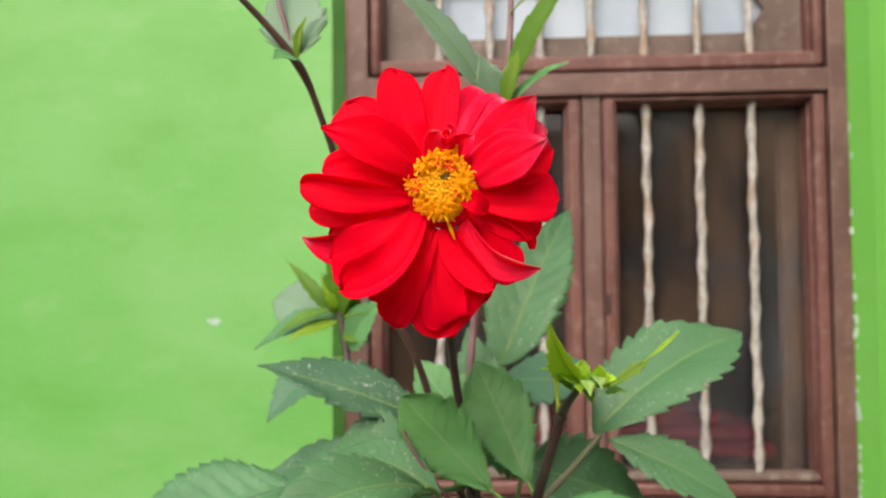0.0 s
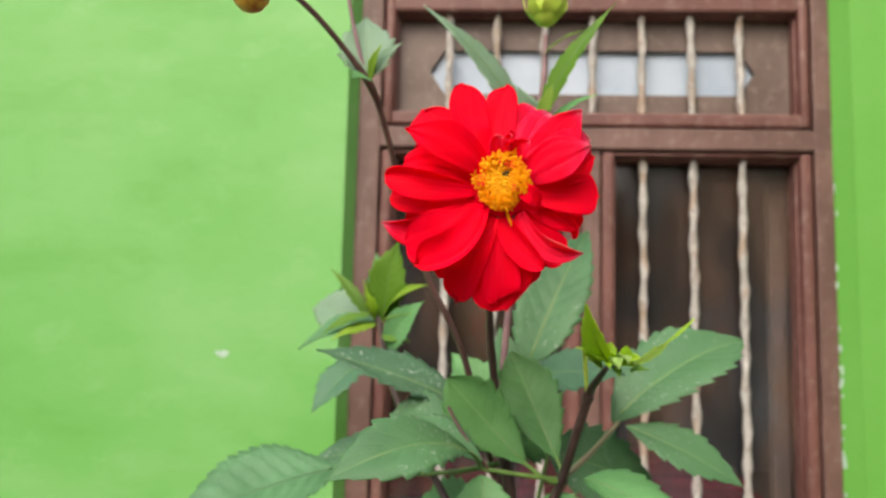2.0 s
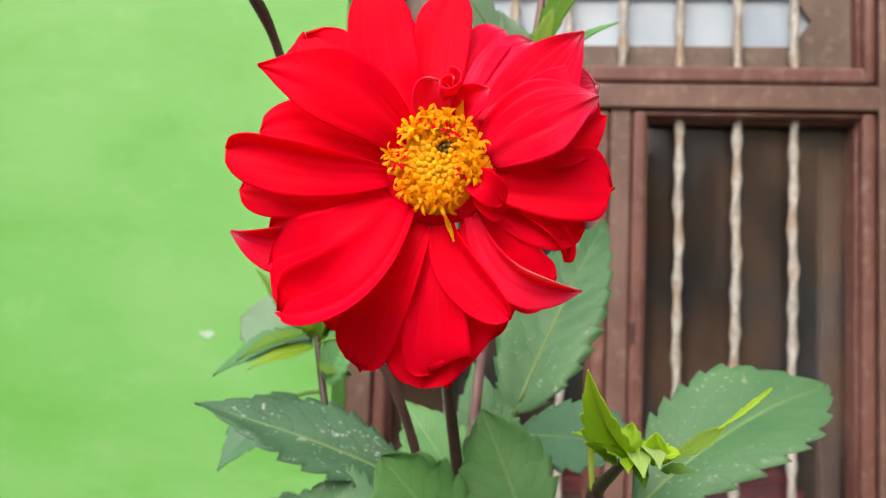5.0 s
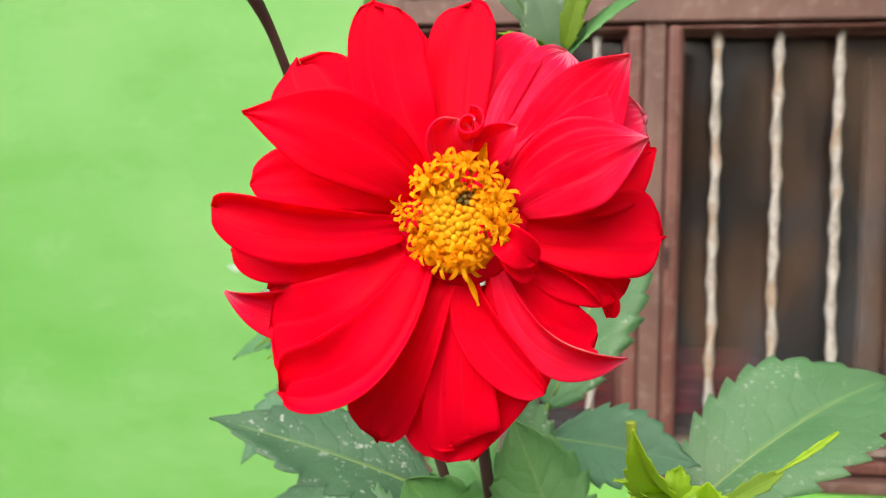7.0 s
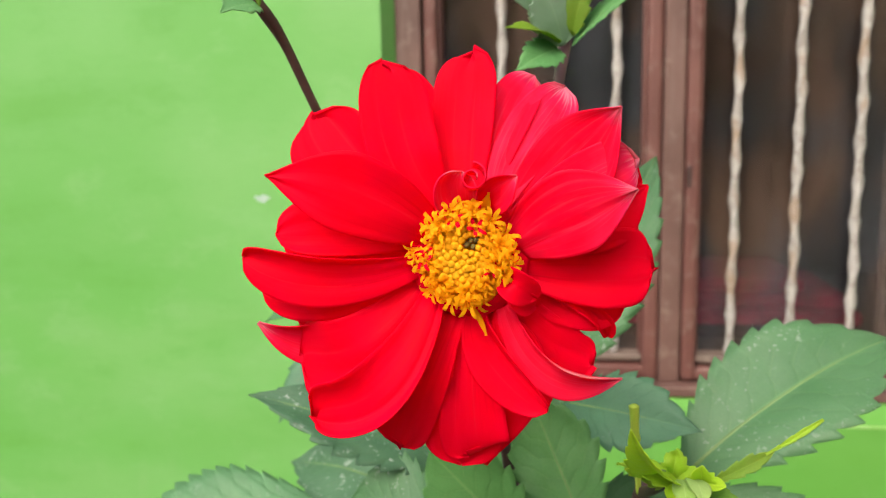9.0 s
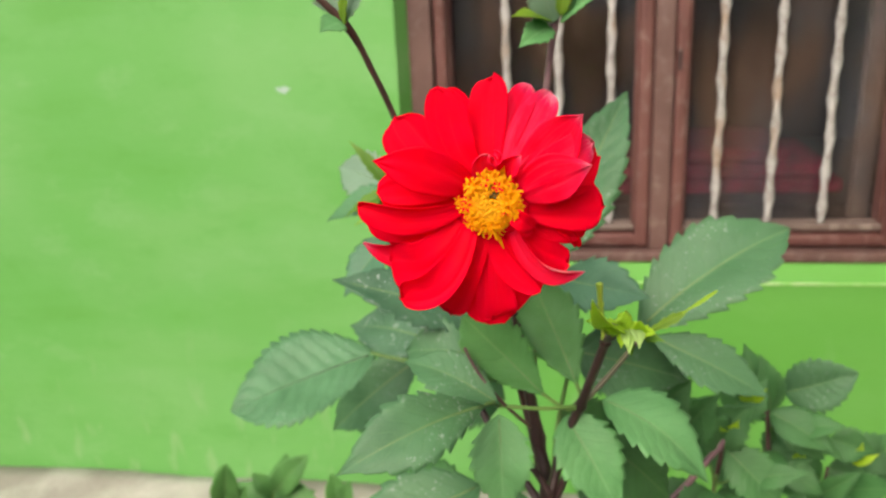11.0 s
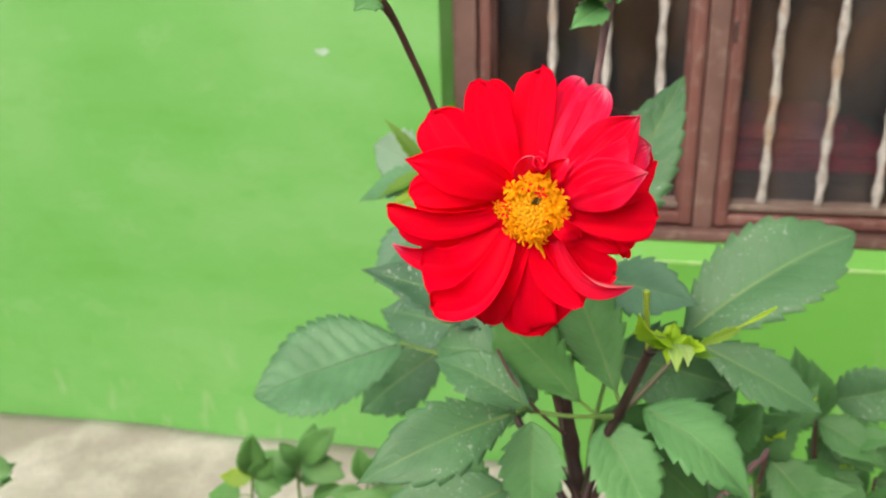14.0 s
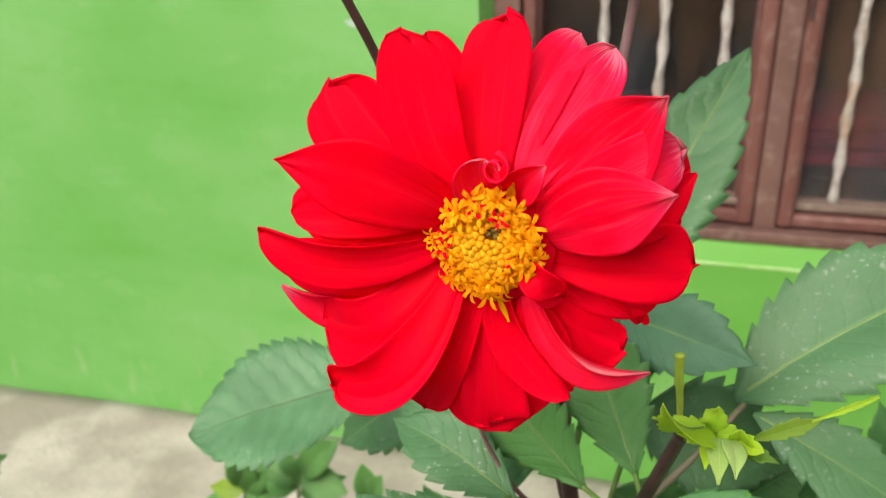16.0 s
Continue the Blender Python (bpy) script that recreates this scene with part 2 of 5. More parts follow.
WALL = paint_wall()
FRAME = paint_wood("brown_frame_paint", (0.092, 0.049, 0.041), (0.146, 0.081, 0.069), (0.178, 0.118, 0.104))
SASH = paint_wood("red_brown_sash_paint", (0.100, 0.037, 0.031), (0.146, 0.061, 0.052), (0.193, 0.111, 0.096))
BOARD = paint_wood("brown_board", (0.095, 0.065, 0.054), (0.136, 0.099, 0.085), (0.163, 0.122, 0.109))
DUSTY = paint_wood("dusty_ledge_paint", (0.125, 0.088, 0.072), (0.190, 0.150, 0.128), (0.290, 0.245, 0.215))
BAR = paint_bar()
GLASS = clear_glass()
PALE = plain_skin("pale_frosted_pane", (0.27, 0.35, 0.46), (0.40, 0.48, 0.58), 7.0, 0.35)
CONCRETE = stone_like("weathered_concrete", (0.320, 0.292, 0.260), (0.510, 0.485, 0.445), (0.245, 0.220, 0.190), 5.0, 0.004)
SOIL = stone_like("garden_soil", (0.10, 0.078, 0.055), (0.15, 0.118, 0.085), (0.07, 0.054, 0.038), 12.0, 0.02)
# plaster and bed base colours are darkened to carry the room's shade
ROOM = plain_skin("shade_darkened_plaster", (0.080, 0.052, 0.042), (0.125, 0.088, 0.074), 3.0, 0.9)
SHADE_BASE = plain_skin("shade_dark_bed_base", (0.022, 0.019, 0.020), (0.050, 0.040, 0.036), 20.0, 0.6)
CLOTH = plain_skin("red_blanket", (0.13, 0.008, 0.022), (0.30, 0.024, 0.060), 22.0, 0.95)
PETAL = petal_skin("scarlet_petal", (0.98, 0.0, 0.026), (0.98, 0.0, 0.042), (0.97, 0.020, 0.085))
# the next three hold painted highlights besides their pink pigment
ROSE = petal_skin("rose_flushed_highlit_petal", (0.96, 0.0, 0.040), (0.96, 0.012, 0.085), (0.97, 0.09, 0.20), 0.30, 0.55)
EDGE_HIGHLIT = petal_skin("highlight_edged_petal", (0.96, 0.004, 0.050), (0.96, 0.018, 0.090), (0.97, 0.08, 0.20), 0.30, 0.40, 0.85)
PINK = petal_skin("pink_flushed_highlit_petal", (0.95, 0.004, 0.065), (0.96, 0.035, 0.145), (0.97, 0.20, 0.32), 0.26, 0.70)
FLORET = plain_skin("yellow_floret", (0.95, 0.42, 0.005), (1.0, 0.54, 0.016), 300.0, 0.5, 0.0003, 0.25, (1.0, 0.5, 0.01), shine=0.12)
OPEN_FLORET = plain_skin("orange_floret", (1.0, 0.43, 0.002), (1.0, 0.60, 0.010), 300.0, 0.45, 0.0003, 0.45, (1.0, 0.52, 0.008), 0.12)
DARK_FLORET = plain_skin("dark_olive_floret", (0.09, 0.07, 0.015), (0.22, 0.17, 0.03), 300.0, 0.6, 0.0003)
LEAF = leaf_skin("green_leaf", (0.078, 0.246, 0.081), (0.151, 0.384, 0.140), (0.287, 0.550, 0.230), (0.268, 0.613, 0.101), 0.0, 0.20)
DEEPLEAF = leaf_skin("deep_green_leaf", (0.056, 0.190, 0.048), (0.104, 0.290, 0.082), (0.215, 0.410, 0.125), (0.190, 0.440, 0.050), 0.0, 0.20)
DULL = leaf_skin("dull_green_leaf", (0.072, 0.190, 0.084), (0.120, 0.285, 0.136), (0.100, 0.250, 0.100), (0.200, 0.440, 0.080), 0.25, 0.18)
DULLDARK = leaf_skin("dull_blue_green_leaf", (0.050, 0.140, 0.078), (0.090, 0.215, 0.122), (0.130, 0.270, 0.130), (0.160, 0.360, 0.070), 0.12, 0.16)
SPOTTED = leaf_skin("spotted_green_leaf", (0.048, 0.147, 0.060), (0.091, 0.226, 0.100), (0.174, 0.332, 0.131), (0.163, 0.392, 0.046), 0.5, 0.18)
RESIDUE = leaf_skin("residue_spotted_leaf", (0.044, 0.124, 0.067), (0.085, 0.195, 0.111), (0.152, 0.274, 0.134), (0.152, 0.335, 0.057), 1.0, 0.16)
SEEDLEAF = leaf_skin("seedling_leaf", (0.070, 0.205, 0.050), (0.125, 0.315, 0.086), (0.170, 0.350, 0.100), (0.180, 0.430, 0.055), 0.0, 0.27, 0.5, 0.12)
YOUNG = leaf_skin("young_leaf", (0.13, 0.27, 0.018), (0.25, 0.40, 0.030), (0.34, 0.48, 0.07), (0.36, 0.56, 0.03), 0.0, 0.3)
SHOOT = leaf_skin("lime_shoot_leaf", (0.28, 0.52, 0.025), (0.46, 0.70, 0.050), (0.56, 0.74, 0.12), (0.50, 0.72, 0.05), 0.0, 0.3)
LIME = leaf_skin("yellow_green_shoot_leaf", (0.36, 0.60, 0.02), (0.52, 0.78, 0.05), (0.70, 0.80, 0.15), (0.66, 0.84, 0.05), 0.0, 0.45)
OLIVE = leaf_skin("olive_green_leaf", (0.070, 0.190, 0.012), (0.135, 0.285, 0.022), (0.22, 0.36, 0.05), (0.24, 0.46, 0.02), 0.0, 0.3)
UNDERSIDE = leaf_skin("pale_leaf_underside", (0.205, 0.350, 0.235), (0.285, 0.440, 0.325), (0.320, 0.470, 0.330), (0.320, 0.450, 0.160), 0.0, 0.40, 0.5, 0.08)
BACKLEAF = leaf_skin("bush_leaf", (0.041, 0.142, 0.038), (0.085, 0.243, 0.076), (0.150, 0.320, 0.098), (0.139, 0.384, 0.037), 0.0, 0.2)
DARKRIB = plain_skin("dark_leaf_midrib", (0.035, 0.085, 0.030), (0.060, 0.130, 0.045), 90.0, 0.5)
RIB = plain_skin("leaf_midrib", (0.11, 0.22, 0.06), (0.17, 0.29, 0.09), 90.0, 0.5)
STALK = plain_skin("dark_purple_stalk", (0.022, 0.012, 0.012), (0.060, 0.031, 0.029), 60.0, 0.45)
BROWNSTALK = plain_skin("red_brown_stalk", (0.050, 0.024, 0.022), (0.110, 0.056, 0.050), 60.0, 0.45)
PURPLE = plain_skin("mauve_stalk", (0.16, 0.085, 0.10), (0.24, 0.14, 0.15), 60.0, 0.5)
GREENSTALK = plain_skin("green_stalk", (0.075, 0.16, 0.032), (0.13, 0.24, 0.05), 60.0, 0.5)
MAUVEGREEN = plain_skin("mauve_green_stalk", (0.115, 0.130, 0.060), (0.170, 0.150, 0.095), 60.0, 0.5)
BUDGREEN = plain_skin("bud_green", (0.380, 0.560, 0.040), (0.520, 0.680, 0.090), 90.0, 0.5, 0.0004, 0.2, (0.500, 0.700, 0.100))
BUDSEPAL = leaf_skin("striped_bud_sepal", (0.30, 0.50, 0.10), (0.42, 0.60, 0.20), (0.60, 0.74, 0.36), (0.52, 0.72, 0.14), 0.0, 0.3)
BUDRED = plain_skin("closed_bud", (0.42, 0.10, 0.02), (0.75, 0.50, 0.06), 150.0, 0.45)


# ---- building helpers ----
WORLD_POSE = {}


def thing(name, label, category, base=(0, 0, 0), group="", kind=""):
    ob = tagged(new(name), label, category, group, kind)
    ob.location = base
    WORLD_POSE[ob] = Matrix.Translation(base)
    return ob


def part(name, bm, skin, parent=None, m=None, label="", category="", group="", kind=""):
    """Links a bmesh (or a mesh that is shared) as one object, at the world pose m, under its parent."""
    m = m or Matrix.Identity(4)
    if isinstance(bm, bpy.types.Mesh):
        data = bm
    else:
        data = bpy.data.meshes.new(name)
        bm.to_mesh(data)
        bm.free()
        data.materials.append(skin)
    ob = tagged(new(name, data), label, category, group, kind)
    WORLD_POSE[ob] = m
    if parent:
        ob.parent = parent
        m = WORLD_POSE[parent].inverted() @ m
    ob.matrix_basis = m
    return ob


def box(bm, x0, x1, y0, y1, z0, z1, bevel=0.0):
    made = bmesh.ops.create_cube(bm, size=1.0)["verts"]
    for v in made:
        v.co = Vector((x0 + (v.co.x + 0.5) * (x1 - x0), y0 + (v.co.y + 0.5) * (y1 - y0), z0 + (v.co.z + 0.5) * (z1 - z0)))
    if bevel:
        bmesh.ops.bevel(bm, geom=list({e for v in made for e in v.link_edges}), offset=bevel, segments=2, affect="EDGES", profile=0.5)
    return bm


def one_box(*sides, bevel=0.0):
    return box(bmesh.new(), *sides, bevel)


def smooth_edges(bm):
    """Shades the narrow bevels smooth and leaves the broad faces flat."""
    for f in bm.faces:
        f.smooth = f.calc_area() < 0.004
    return bm


def smooth(bm):
    for f in bm.faces:
        f.smooth = True
    return bm


def sheet(rows, columns, place, thick=0.0004):
    """A thin blade: place(across -1..1, along 0..1) gives a point. Closed to a real thickness, with coordinates for its veins."""
    bm = bmesh.new()
    uv = bm.loops.layers.uv.new("uv")
    grid = [[bm.verts.new(place(2 * j / columns - 1, i / rows)) for j in range(columns + 1)] for i in range(rows + 1)]
    for i in range(rows):
        for j in range(columns):
            f = bm.faces.new((grid[i][j], grid[i][j + 1], grid[i + 1][j + 1], grid[i + 1][j]))
            for loop, (a, b) in zip(f.loops, ((i, j), (i, j + 1), (i + 1, j + 1), (i + 1, j))):
                loop[uv].uv = (b / columns, a / rows)
    bm.normal_update()
    normals = [[v.normal if v.normal.length > 0.5 else Vector((0, 0, 1)) for v in row] for row in grid]
    under = [[bm.verts.new(v.co - n * thick) for v, n in zip(*pair)] for pair in zip(grid, normals)]
    for i in range(rows):
        for j in range(columns):
            f = bm.faces.new((under[i][j], under[i + 1][j], under[i + 1][j + 1], under[i][j + 1]))
            for loop, (a, b) in zip(f.loops, ((i, j), (i + 1, j), (i + 1, j + 1), (i, j + 1))):
                loop[uv].uv = (b / columns, a / rows)
    edge = [(i, 0) for i in range(rows)] + [(rows, j) for j in range(columns)] + [(i, columns) for i in range(rows, 0, -1)] + [(0, j) for j in range(columns, 0, -1)]
    for (i, j), (k, q) in zip(edge, edge[1:] + edge[:1]):
        f = bm.faces.new((grid[i][j], grid[k][q], under[k][q], under[i][j]))
        for loop, (a, b) in zip(f.loops, ((i, j), (k, q), (k, q), (i, j))):
            loop[uv].uv = (b / columns, a / rows)
    return smooth(bm)


def curve_point(points, s):
    """A smooth way through the points, s from 0 to 1."""
    n = len(points) - 1
    k = min(int(s * n), n - 1)
    f = s * n - k
    a, b, c, d = (Vector(points[min(max(q, 0), n)]) for q in (k - 1, k, k + 1, k + 2))
    return 0.5 * (2 * b + (c - a) * f + (2 * a - 5 * b + 4 * c - d) * f * f + (3 * b - a - 3 * c + d) * f ** 3)


def tube(points, r0, r1, sides=10, steps=None, knots=(), twist=0.0, ridge=0.06):
    """A round stalk along the points, thinner towards its end, swollen at its knots."""
    bm = bmesh.new()
    steps = steps or 8 * (len(points) - 1)
    rings = []
    for i in range(steps + 1):
        s = i / steps
        p = curve_point(points, s)
        way = (curve_point(points, min(s + 0.01, 1)) - curve_point(points, max(s - 0.01, 0))).normalized()
        side = way.cross(Vector((0.2, 1, 0.1))).normalized()
        up = side.cross(way)
        r = r0 + (r1 - r0) * s
        for k in knots:
            r *= 1 + 0.45 * math.exp(-((s - k) / 0.025) ** 2)
        r *= 1 + 0.05 * noise.noise(p * 90)
        rings.append([bm.verts.new(p + (side * math.cos(a) + up * math.sin(a)) * r * (1 + ridge * math.cos(4 * a))) for a in (2 * math.pi * q / sides for q in range(sides))])
    for a, b in zip(rings, rings[1:]):
        for q in range(sides):
            bm.faces.new((a[q], a[(q + 1) % sides], b[(q + 1) % sides], b[q]))
    bm.faces.new(rings[0][::-1])
    bm.faces.new(rings[-1])
    bmesh.ops.recalc_face_normals(bm, faces=bm.faces[:])
    return smooth(bm)


def pose_on(base, tip, face):
    """Pose with y from base to tip and z towards face."""
    y = (Vector(tip) - Vector(base)).normalized()
    x = y.cross(Vector(face)).normalized()
    z = x.cross(y)
    return Matrix(((x.x, y.x, z.x, base[0]), (x.y, y.y, z.y, base[1]), (x.z, y.z, z.z, base[2]), (0, 0, 0, 1)))


def blade(length, width, arch=0.08, fold=0.25, teeth=11, seed=0, full=0.42, curl=0.0, wave=1.0, blunt=0.8, quilted=1.0):
    """A toothed leaf: widest at `full` of its length, arched, folded a little along the midrib."""
    rows = teeth * 5 if teeth else 14

    def place(a, s):
        if teeth:
            i = round(s * rows)
            s = min((i // 5 + (0.0, 0.3, 0.58, 0.82, 0.96)[i % 5]) / teeth, 1.0)
        t = s ** (math.log(0.5) / math.log(full))
        half = width / 2 * max(math.sin(math.pi * t), 0.0) ** (blunt if t < 0.5 else blunt * 1.45) * (1 - 0.2 * s)
        half = max(half, width * 0.018 * (1 - s) + 0.0002)
        saw = (s * teeth + 0.001) % 1.0
        big = 0.75 + 0.5 * noise.noise(Vector((s * 6, seed, 2 if a > 0 else 7)))
        tooth = 1 + (0.205 * (11 / max(teeth, 1)) ** 0.8 * (1 if teeth else 0) * big * (saw ** 0.8 - 0.5) if 0.06 < s < 0.96 else 0) * min(1, abs(a) ** 5)
        x = a * half * tooth
        y = s * length + abs(a) ** 8 * width * 0.004 * big * (saw - 0.3) * (1 if teeth else 0)
        quilt = -0.007 * quilted * width * math.cos(2 * math.pi * (s + (0.05 if a > 0 else 0) - 0.24 * abs(a) ** 1.25) * 9) * (1 - abs(a) ** 4) * min(1, 3 * abs(a))
        z = arch * length * 4 * s * (1 - s) - curl * length * s ** 3 + fold * abs(x) - fold * 0.9 * x * x / width
        z += wave * width * 0.05 * noise.noise(Vector((a * 1.3 + seed * 3.1, s * 3.2, seed))) * (0.3 + abs(a))
        return Vector((x, y, z + quilt))

    return sheet(rows, 12, place), [place(0, 0.03 + 0.93 * k / 8) - Vector((0, 0, 0.0003)) for k in range(9)]


def leaf(parent, base, tip, width, face=(0, -0.5, 1), skin=None, arch=0.07, fold=0.25, teeth=8, name="leaf", full=0.42, curl=0.0, seed=None, label="", wave=1.0, blunt=0.8, quilted=1.0, rib_skin=None):
    length = (Vector(tip) - Vector(base)).length
    seed = seed if seed is not None else round(sum(tip) * 977) % 50
    made, rib = blade(length, width, arch, fold, teeth, seed, full, curl, wave, blunt, quilted)
    m = pose_on(base, tip, face)
    ob = part(name, made, skin or LEAF, parent, m, label)
    if length > 0.045:
        part("midrib", tube(rib, length * 0.010, length * 0.003, 6, 16), rib_skin or RIB, ob, m)
    return ob


# ---- the wall, the window and the ground ----
X0, X1, SILL, HEAD, FACE, BACK = -0.304, 0.748, 0.519, 1.79, 1.66, 1.90
F0, F1 = -0.286, 0.722


def wall_with_opening():
    """One thick plaster wall with the window's opening through it, its front a little uneven."""
    bm = bmesh.new()
    xs = [-7.0, -4.0, -2.5] + [-1.7 + 0.1 * k for k in range(13)] + [X0, X1] + [0.9 + 0.15 * k for k in range(6)] + [2.5, 4.0, 7.0]
    zs = [-0.05, 0.1, 0.25, 0.4, SILL - 0.012, 0.66, 0.80, 0.95, 1.1, 1.25, 1.4, 1.55, 1.68, HEAD, 2.4, 3.2]
    a, b, c, d = xs.index(X0), xs.index(X1), zs.index(SILL - 0.012), zs.index(HEAD)
    made = {}

    def corner(i, j, y):
        if (i, j, y) not in made:
            dip = 0.0022 * noise.noise(Vector((xs[i] * 2.3, zs[j] * 2.3, 4))) if y == FACE and not (i in (a, b) and c <= j <= d) else 0
            made[i, j, y] = bm.verts.new((xs[i], y + dip, zs[j]))
        return made[i, j, y]

    for i in range(len(xs) - 1):
        for j in range(len(zs) - 1):
            if a <= i < b and c <= j < d:
                continue
            for y in (FACE, BACK):
                bm.faces.new([corner(*k, y) for k in ((i, j), (i + 1, j), (i + 1, j + 1), (i, j + 1))])
    for j in range(c, d):
        for i in (a, b):
            bm.faces.new((corner(i, j, FACE), corner(i, j + 1, FACE), corner(i, j + 1, BACK), corner(i, j, BACK)))
    for j in (c, d):
        bm.faces.new((corner(a, j, FACE), corner(b, j, FACE), corner(b, j, BACK), corner(a, j, BACK)))
    top = len(zs) - 1
    for i in range(len(xs) - 1):
        bm.faces.new((corner(i, top, FACE), corner(i + 1, top, FACE), corner(i + 1, top, BACK), corner(i, top, BACK)))
    bmesh.ops.recalc_face_normals(bm, faces=bm.faces[:])
    return bm


wall = part("wall_north", wall_with_opening(), WALL, label="bright green painted plaster wall with faint brush streaks", category="wall", kind="structure")
# sloping plaster sill with a worn pale edge
bm = bmesh.new()
ends = []
for x in (X0, X1):
    ends.append([bm.verts.new((x, y, z)) for y, z in ((FACE - 0.002, SILL - 0.016), (FACE - 0.002, SILL), (FACE + 0.002, SILL + 0.003), (1.674, 0.5555), (1.90, 0.5555), (1.90, SILL - 0.016))])
for k in range(6):
    bm.faces.new((ends[0][k], ends[0][(k + 1) % 6], ends[1][(k + 1) % 6], ends[1][k]))
bm.faces.new(ends[0])
bm.faces.new(ends[1][::-1])
bmesh.ops.recalc_face_normals(bm, faces=bm.faces[:])
part("plaster_sill", bm, WALL, wall)
EDGE = plain_skin("worn_pale_paint", (0.208, 0.480, 0.104), (0.400, 0.576, 0.288), 40.0, 0.8)
part("worn_edge", one_box(X0 + 0.004, X1 - 0.004, FACE - 0.0035, FACE, SILL - 0.003, SILL + 0.0025, bevel=0.001), EDGE, wall, label="pale worn edge of the sill")
# splayed plaster edge beside the frame
for outer, inner in ((X0 - 0.001, F0), (X1 + 0.001, F1)):
    bm = bmesh.new()
    ends = [[bm.verts.new((x, y, z)) for x, y in ((outer, FACE + 0.001), (inner, 1.704), (inner, 1.80), (outer, 1.80))] for z in (SILL, HEAD)]
    for k in range(4):
        bm.faces.new((ends[0][k], ends[0][(k + 1) % 4], ends[1][(k + 1) % 4], ends[1][k]))
    bm.faces.new(ends[0])
    bm.faces.new(ends[1][::-1])
    bmesh.ops.recalc_face_normals(bm, faces=bm.faces[:])
    part("plaster_reveal", bm, WALL, wall)
# chipped pale mark
bm = bmesh.new()
rim = [bm.verts.new((-0.545 + 0.014 * math.cos(a) * (1 + 0.3 * math.sin(3 * a)), FACE - 0.001, 0.934 + 0.007 * math.sin(a) * (1 + 0.25 * math.cos(5 * a)))) for a in (math.tau * k / 18 for k in range(18))]
bm.faces.new(rim)
CHIP = plain_skin("bare_plaster", (0.30, 0.46, 0.36), (0.40, 0.53, 0.47), 60.0, 0.9)
part("chipped_spot", bm, CHIP, wall, label="small pale chip in the paint")

# flaked paint along the joint between frame and plaster
rng = random.Random(21)
bm = bmesh.new()
for k in range(26):
    z = rng.uniform(0.57, 1.02) if k < 22 else rng.uniform(1.05, 1.5)
    w, h = rng.uniform(0.0015, 0.0040), rng.uniform(0.003, 0.012)
    x = F1 + rng.uniform(0.000, 0.005)
    rim = [(x + w * math.cos(a) * rng.uniform(0.6, 1.2), 1.6985 - 0.8 * (x - F1), z + h * math.sin(a) * rng.uniform(0.6, 1.2)) for a in (math.tau * q / 9 for q in range(9))]
    front = [bm.verts.new(v) for v in rim]
    back = [bm.verts.new((v[0], v[1] + 0.004, v[2])) for v in rim]
    bm.faces.new(front)
    for q in range(9):
        bm.faces.new((front[q], front[(q + 1) % 9], back[(q + 1) % 9], back[q]))
bmesh.ops.recalc_face_normals(bm, faces=bm.faces[:])
part("flaked_edge", bm, CHIP, wall, label="flaked pale paint beside the window frame")

ground = part("ground", one_box(-40, 40, -60, 1.9, -0.4, -0.03), SOIL, label="bare brown garden soil", category="ground", kind="structure")


def uneven_slab(x0, x1, y0, y1, top, nx, ny, rise):
    bm = bmesh.new()
    grid = [[bm.verts.new((x0 + (x1 - x0) * i / nx, y0 + (y1 - y0) * j / ny, top + rise * noise.noise(Vector((i * 0.31, j * 0.37, 2))))) for j in range(ny + 1)] for i in range(nx + 1)]
    for i in range(nx):
        for j in range(ny):
            bm.faces.new((grid[i][j], grid[i + 1][j], grid[i + 1][j + 1], grid[i][j + 1]))
    low = bmesh.ops.extrude_face_region(bm, geom=bm.faces[:])
    for v in low["geom"]:
        if isinstance(v, bmesh.types.BMVert):
            v.co.z = top - 0.06
    bmesh.ops.recalc_face_normals(bm, faces=bm.faces[:])
    return smooth(bm)


part("pavement", uneven_slab(-7, 7, 1.02, FACE + 0.01, 0.0, 160, 12, 0.012), CONCRETE, label="weathered pale concrete strip along the wall", category="pavement", kind="structure")

# Added out of view: cuts low sky light on the wall and panes.
part("wall_south", one_box(-7.0, 7.0, -3.45, -3.25, -0.05, 2.3, bevel=0.01), CONCRETE, label="added unseen grey wall that cuts low sky light and pane reflections", category="wall", kind="structure")

# Added beyond the view's right edge to block sky light there.
part("wall_east", one_box(1.15, 1.30, -3.25, FACE + 0.02, -0.05, 3.4, bevel=0.01), CONCRETE, label="added unseen grey wall that keeps sky light off the right side", category="wall", kind="structure")

window = thing("window_1", "brown painted wooden window with twisted iron rods", "window", kind="structure")
Y = 1.700
for x0, x1 in ((F0 - 0.001, -0.238), (0.686, F1 + 0.001)):
    part("frame_stile", one_box(x0, x1, Y, 1.79, 0.556, HEAD, bevel=0.004), FRAME, window)
for z0, z1, dy in ((0.5565, 0.577, 0.003), (1.387, 1.433, 0.0), (1.735, HEAD - 0.002, 0.0)):
    part("frame_rail", one_box(-0.240, 0.688, Y + dy if z0 > 1 else 1.677, 1.79, z0, z1, bevel=0.004), FRAME, window)
part("frame_mullion", one_box(0.2000, 0.2395, Y + 0.009, 1.79, 0.575, 1.389, bevel=0.005), FRAME, window)


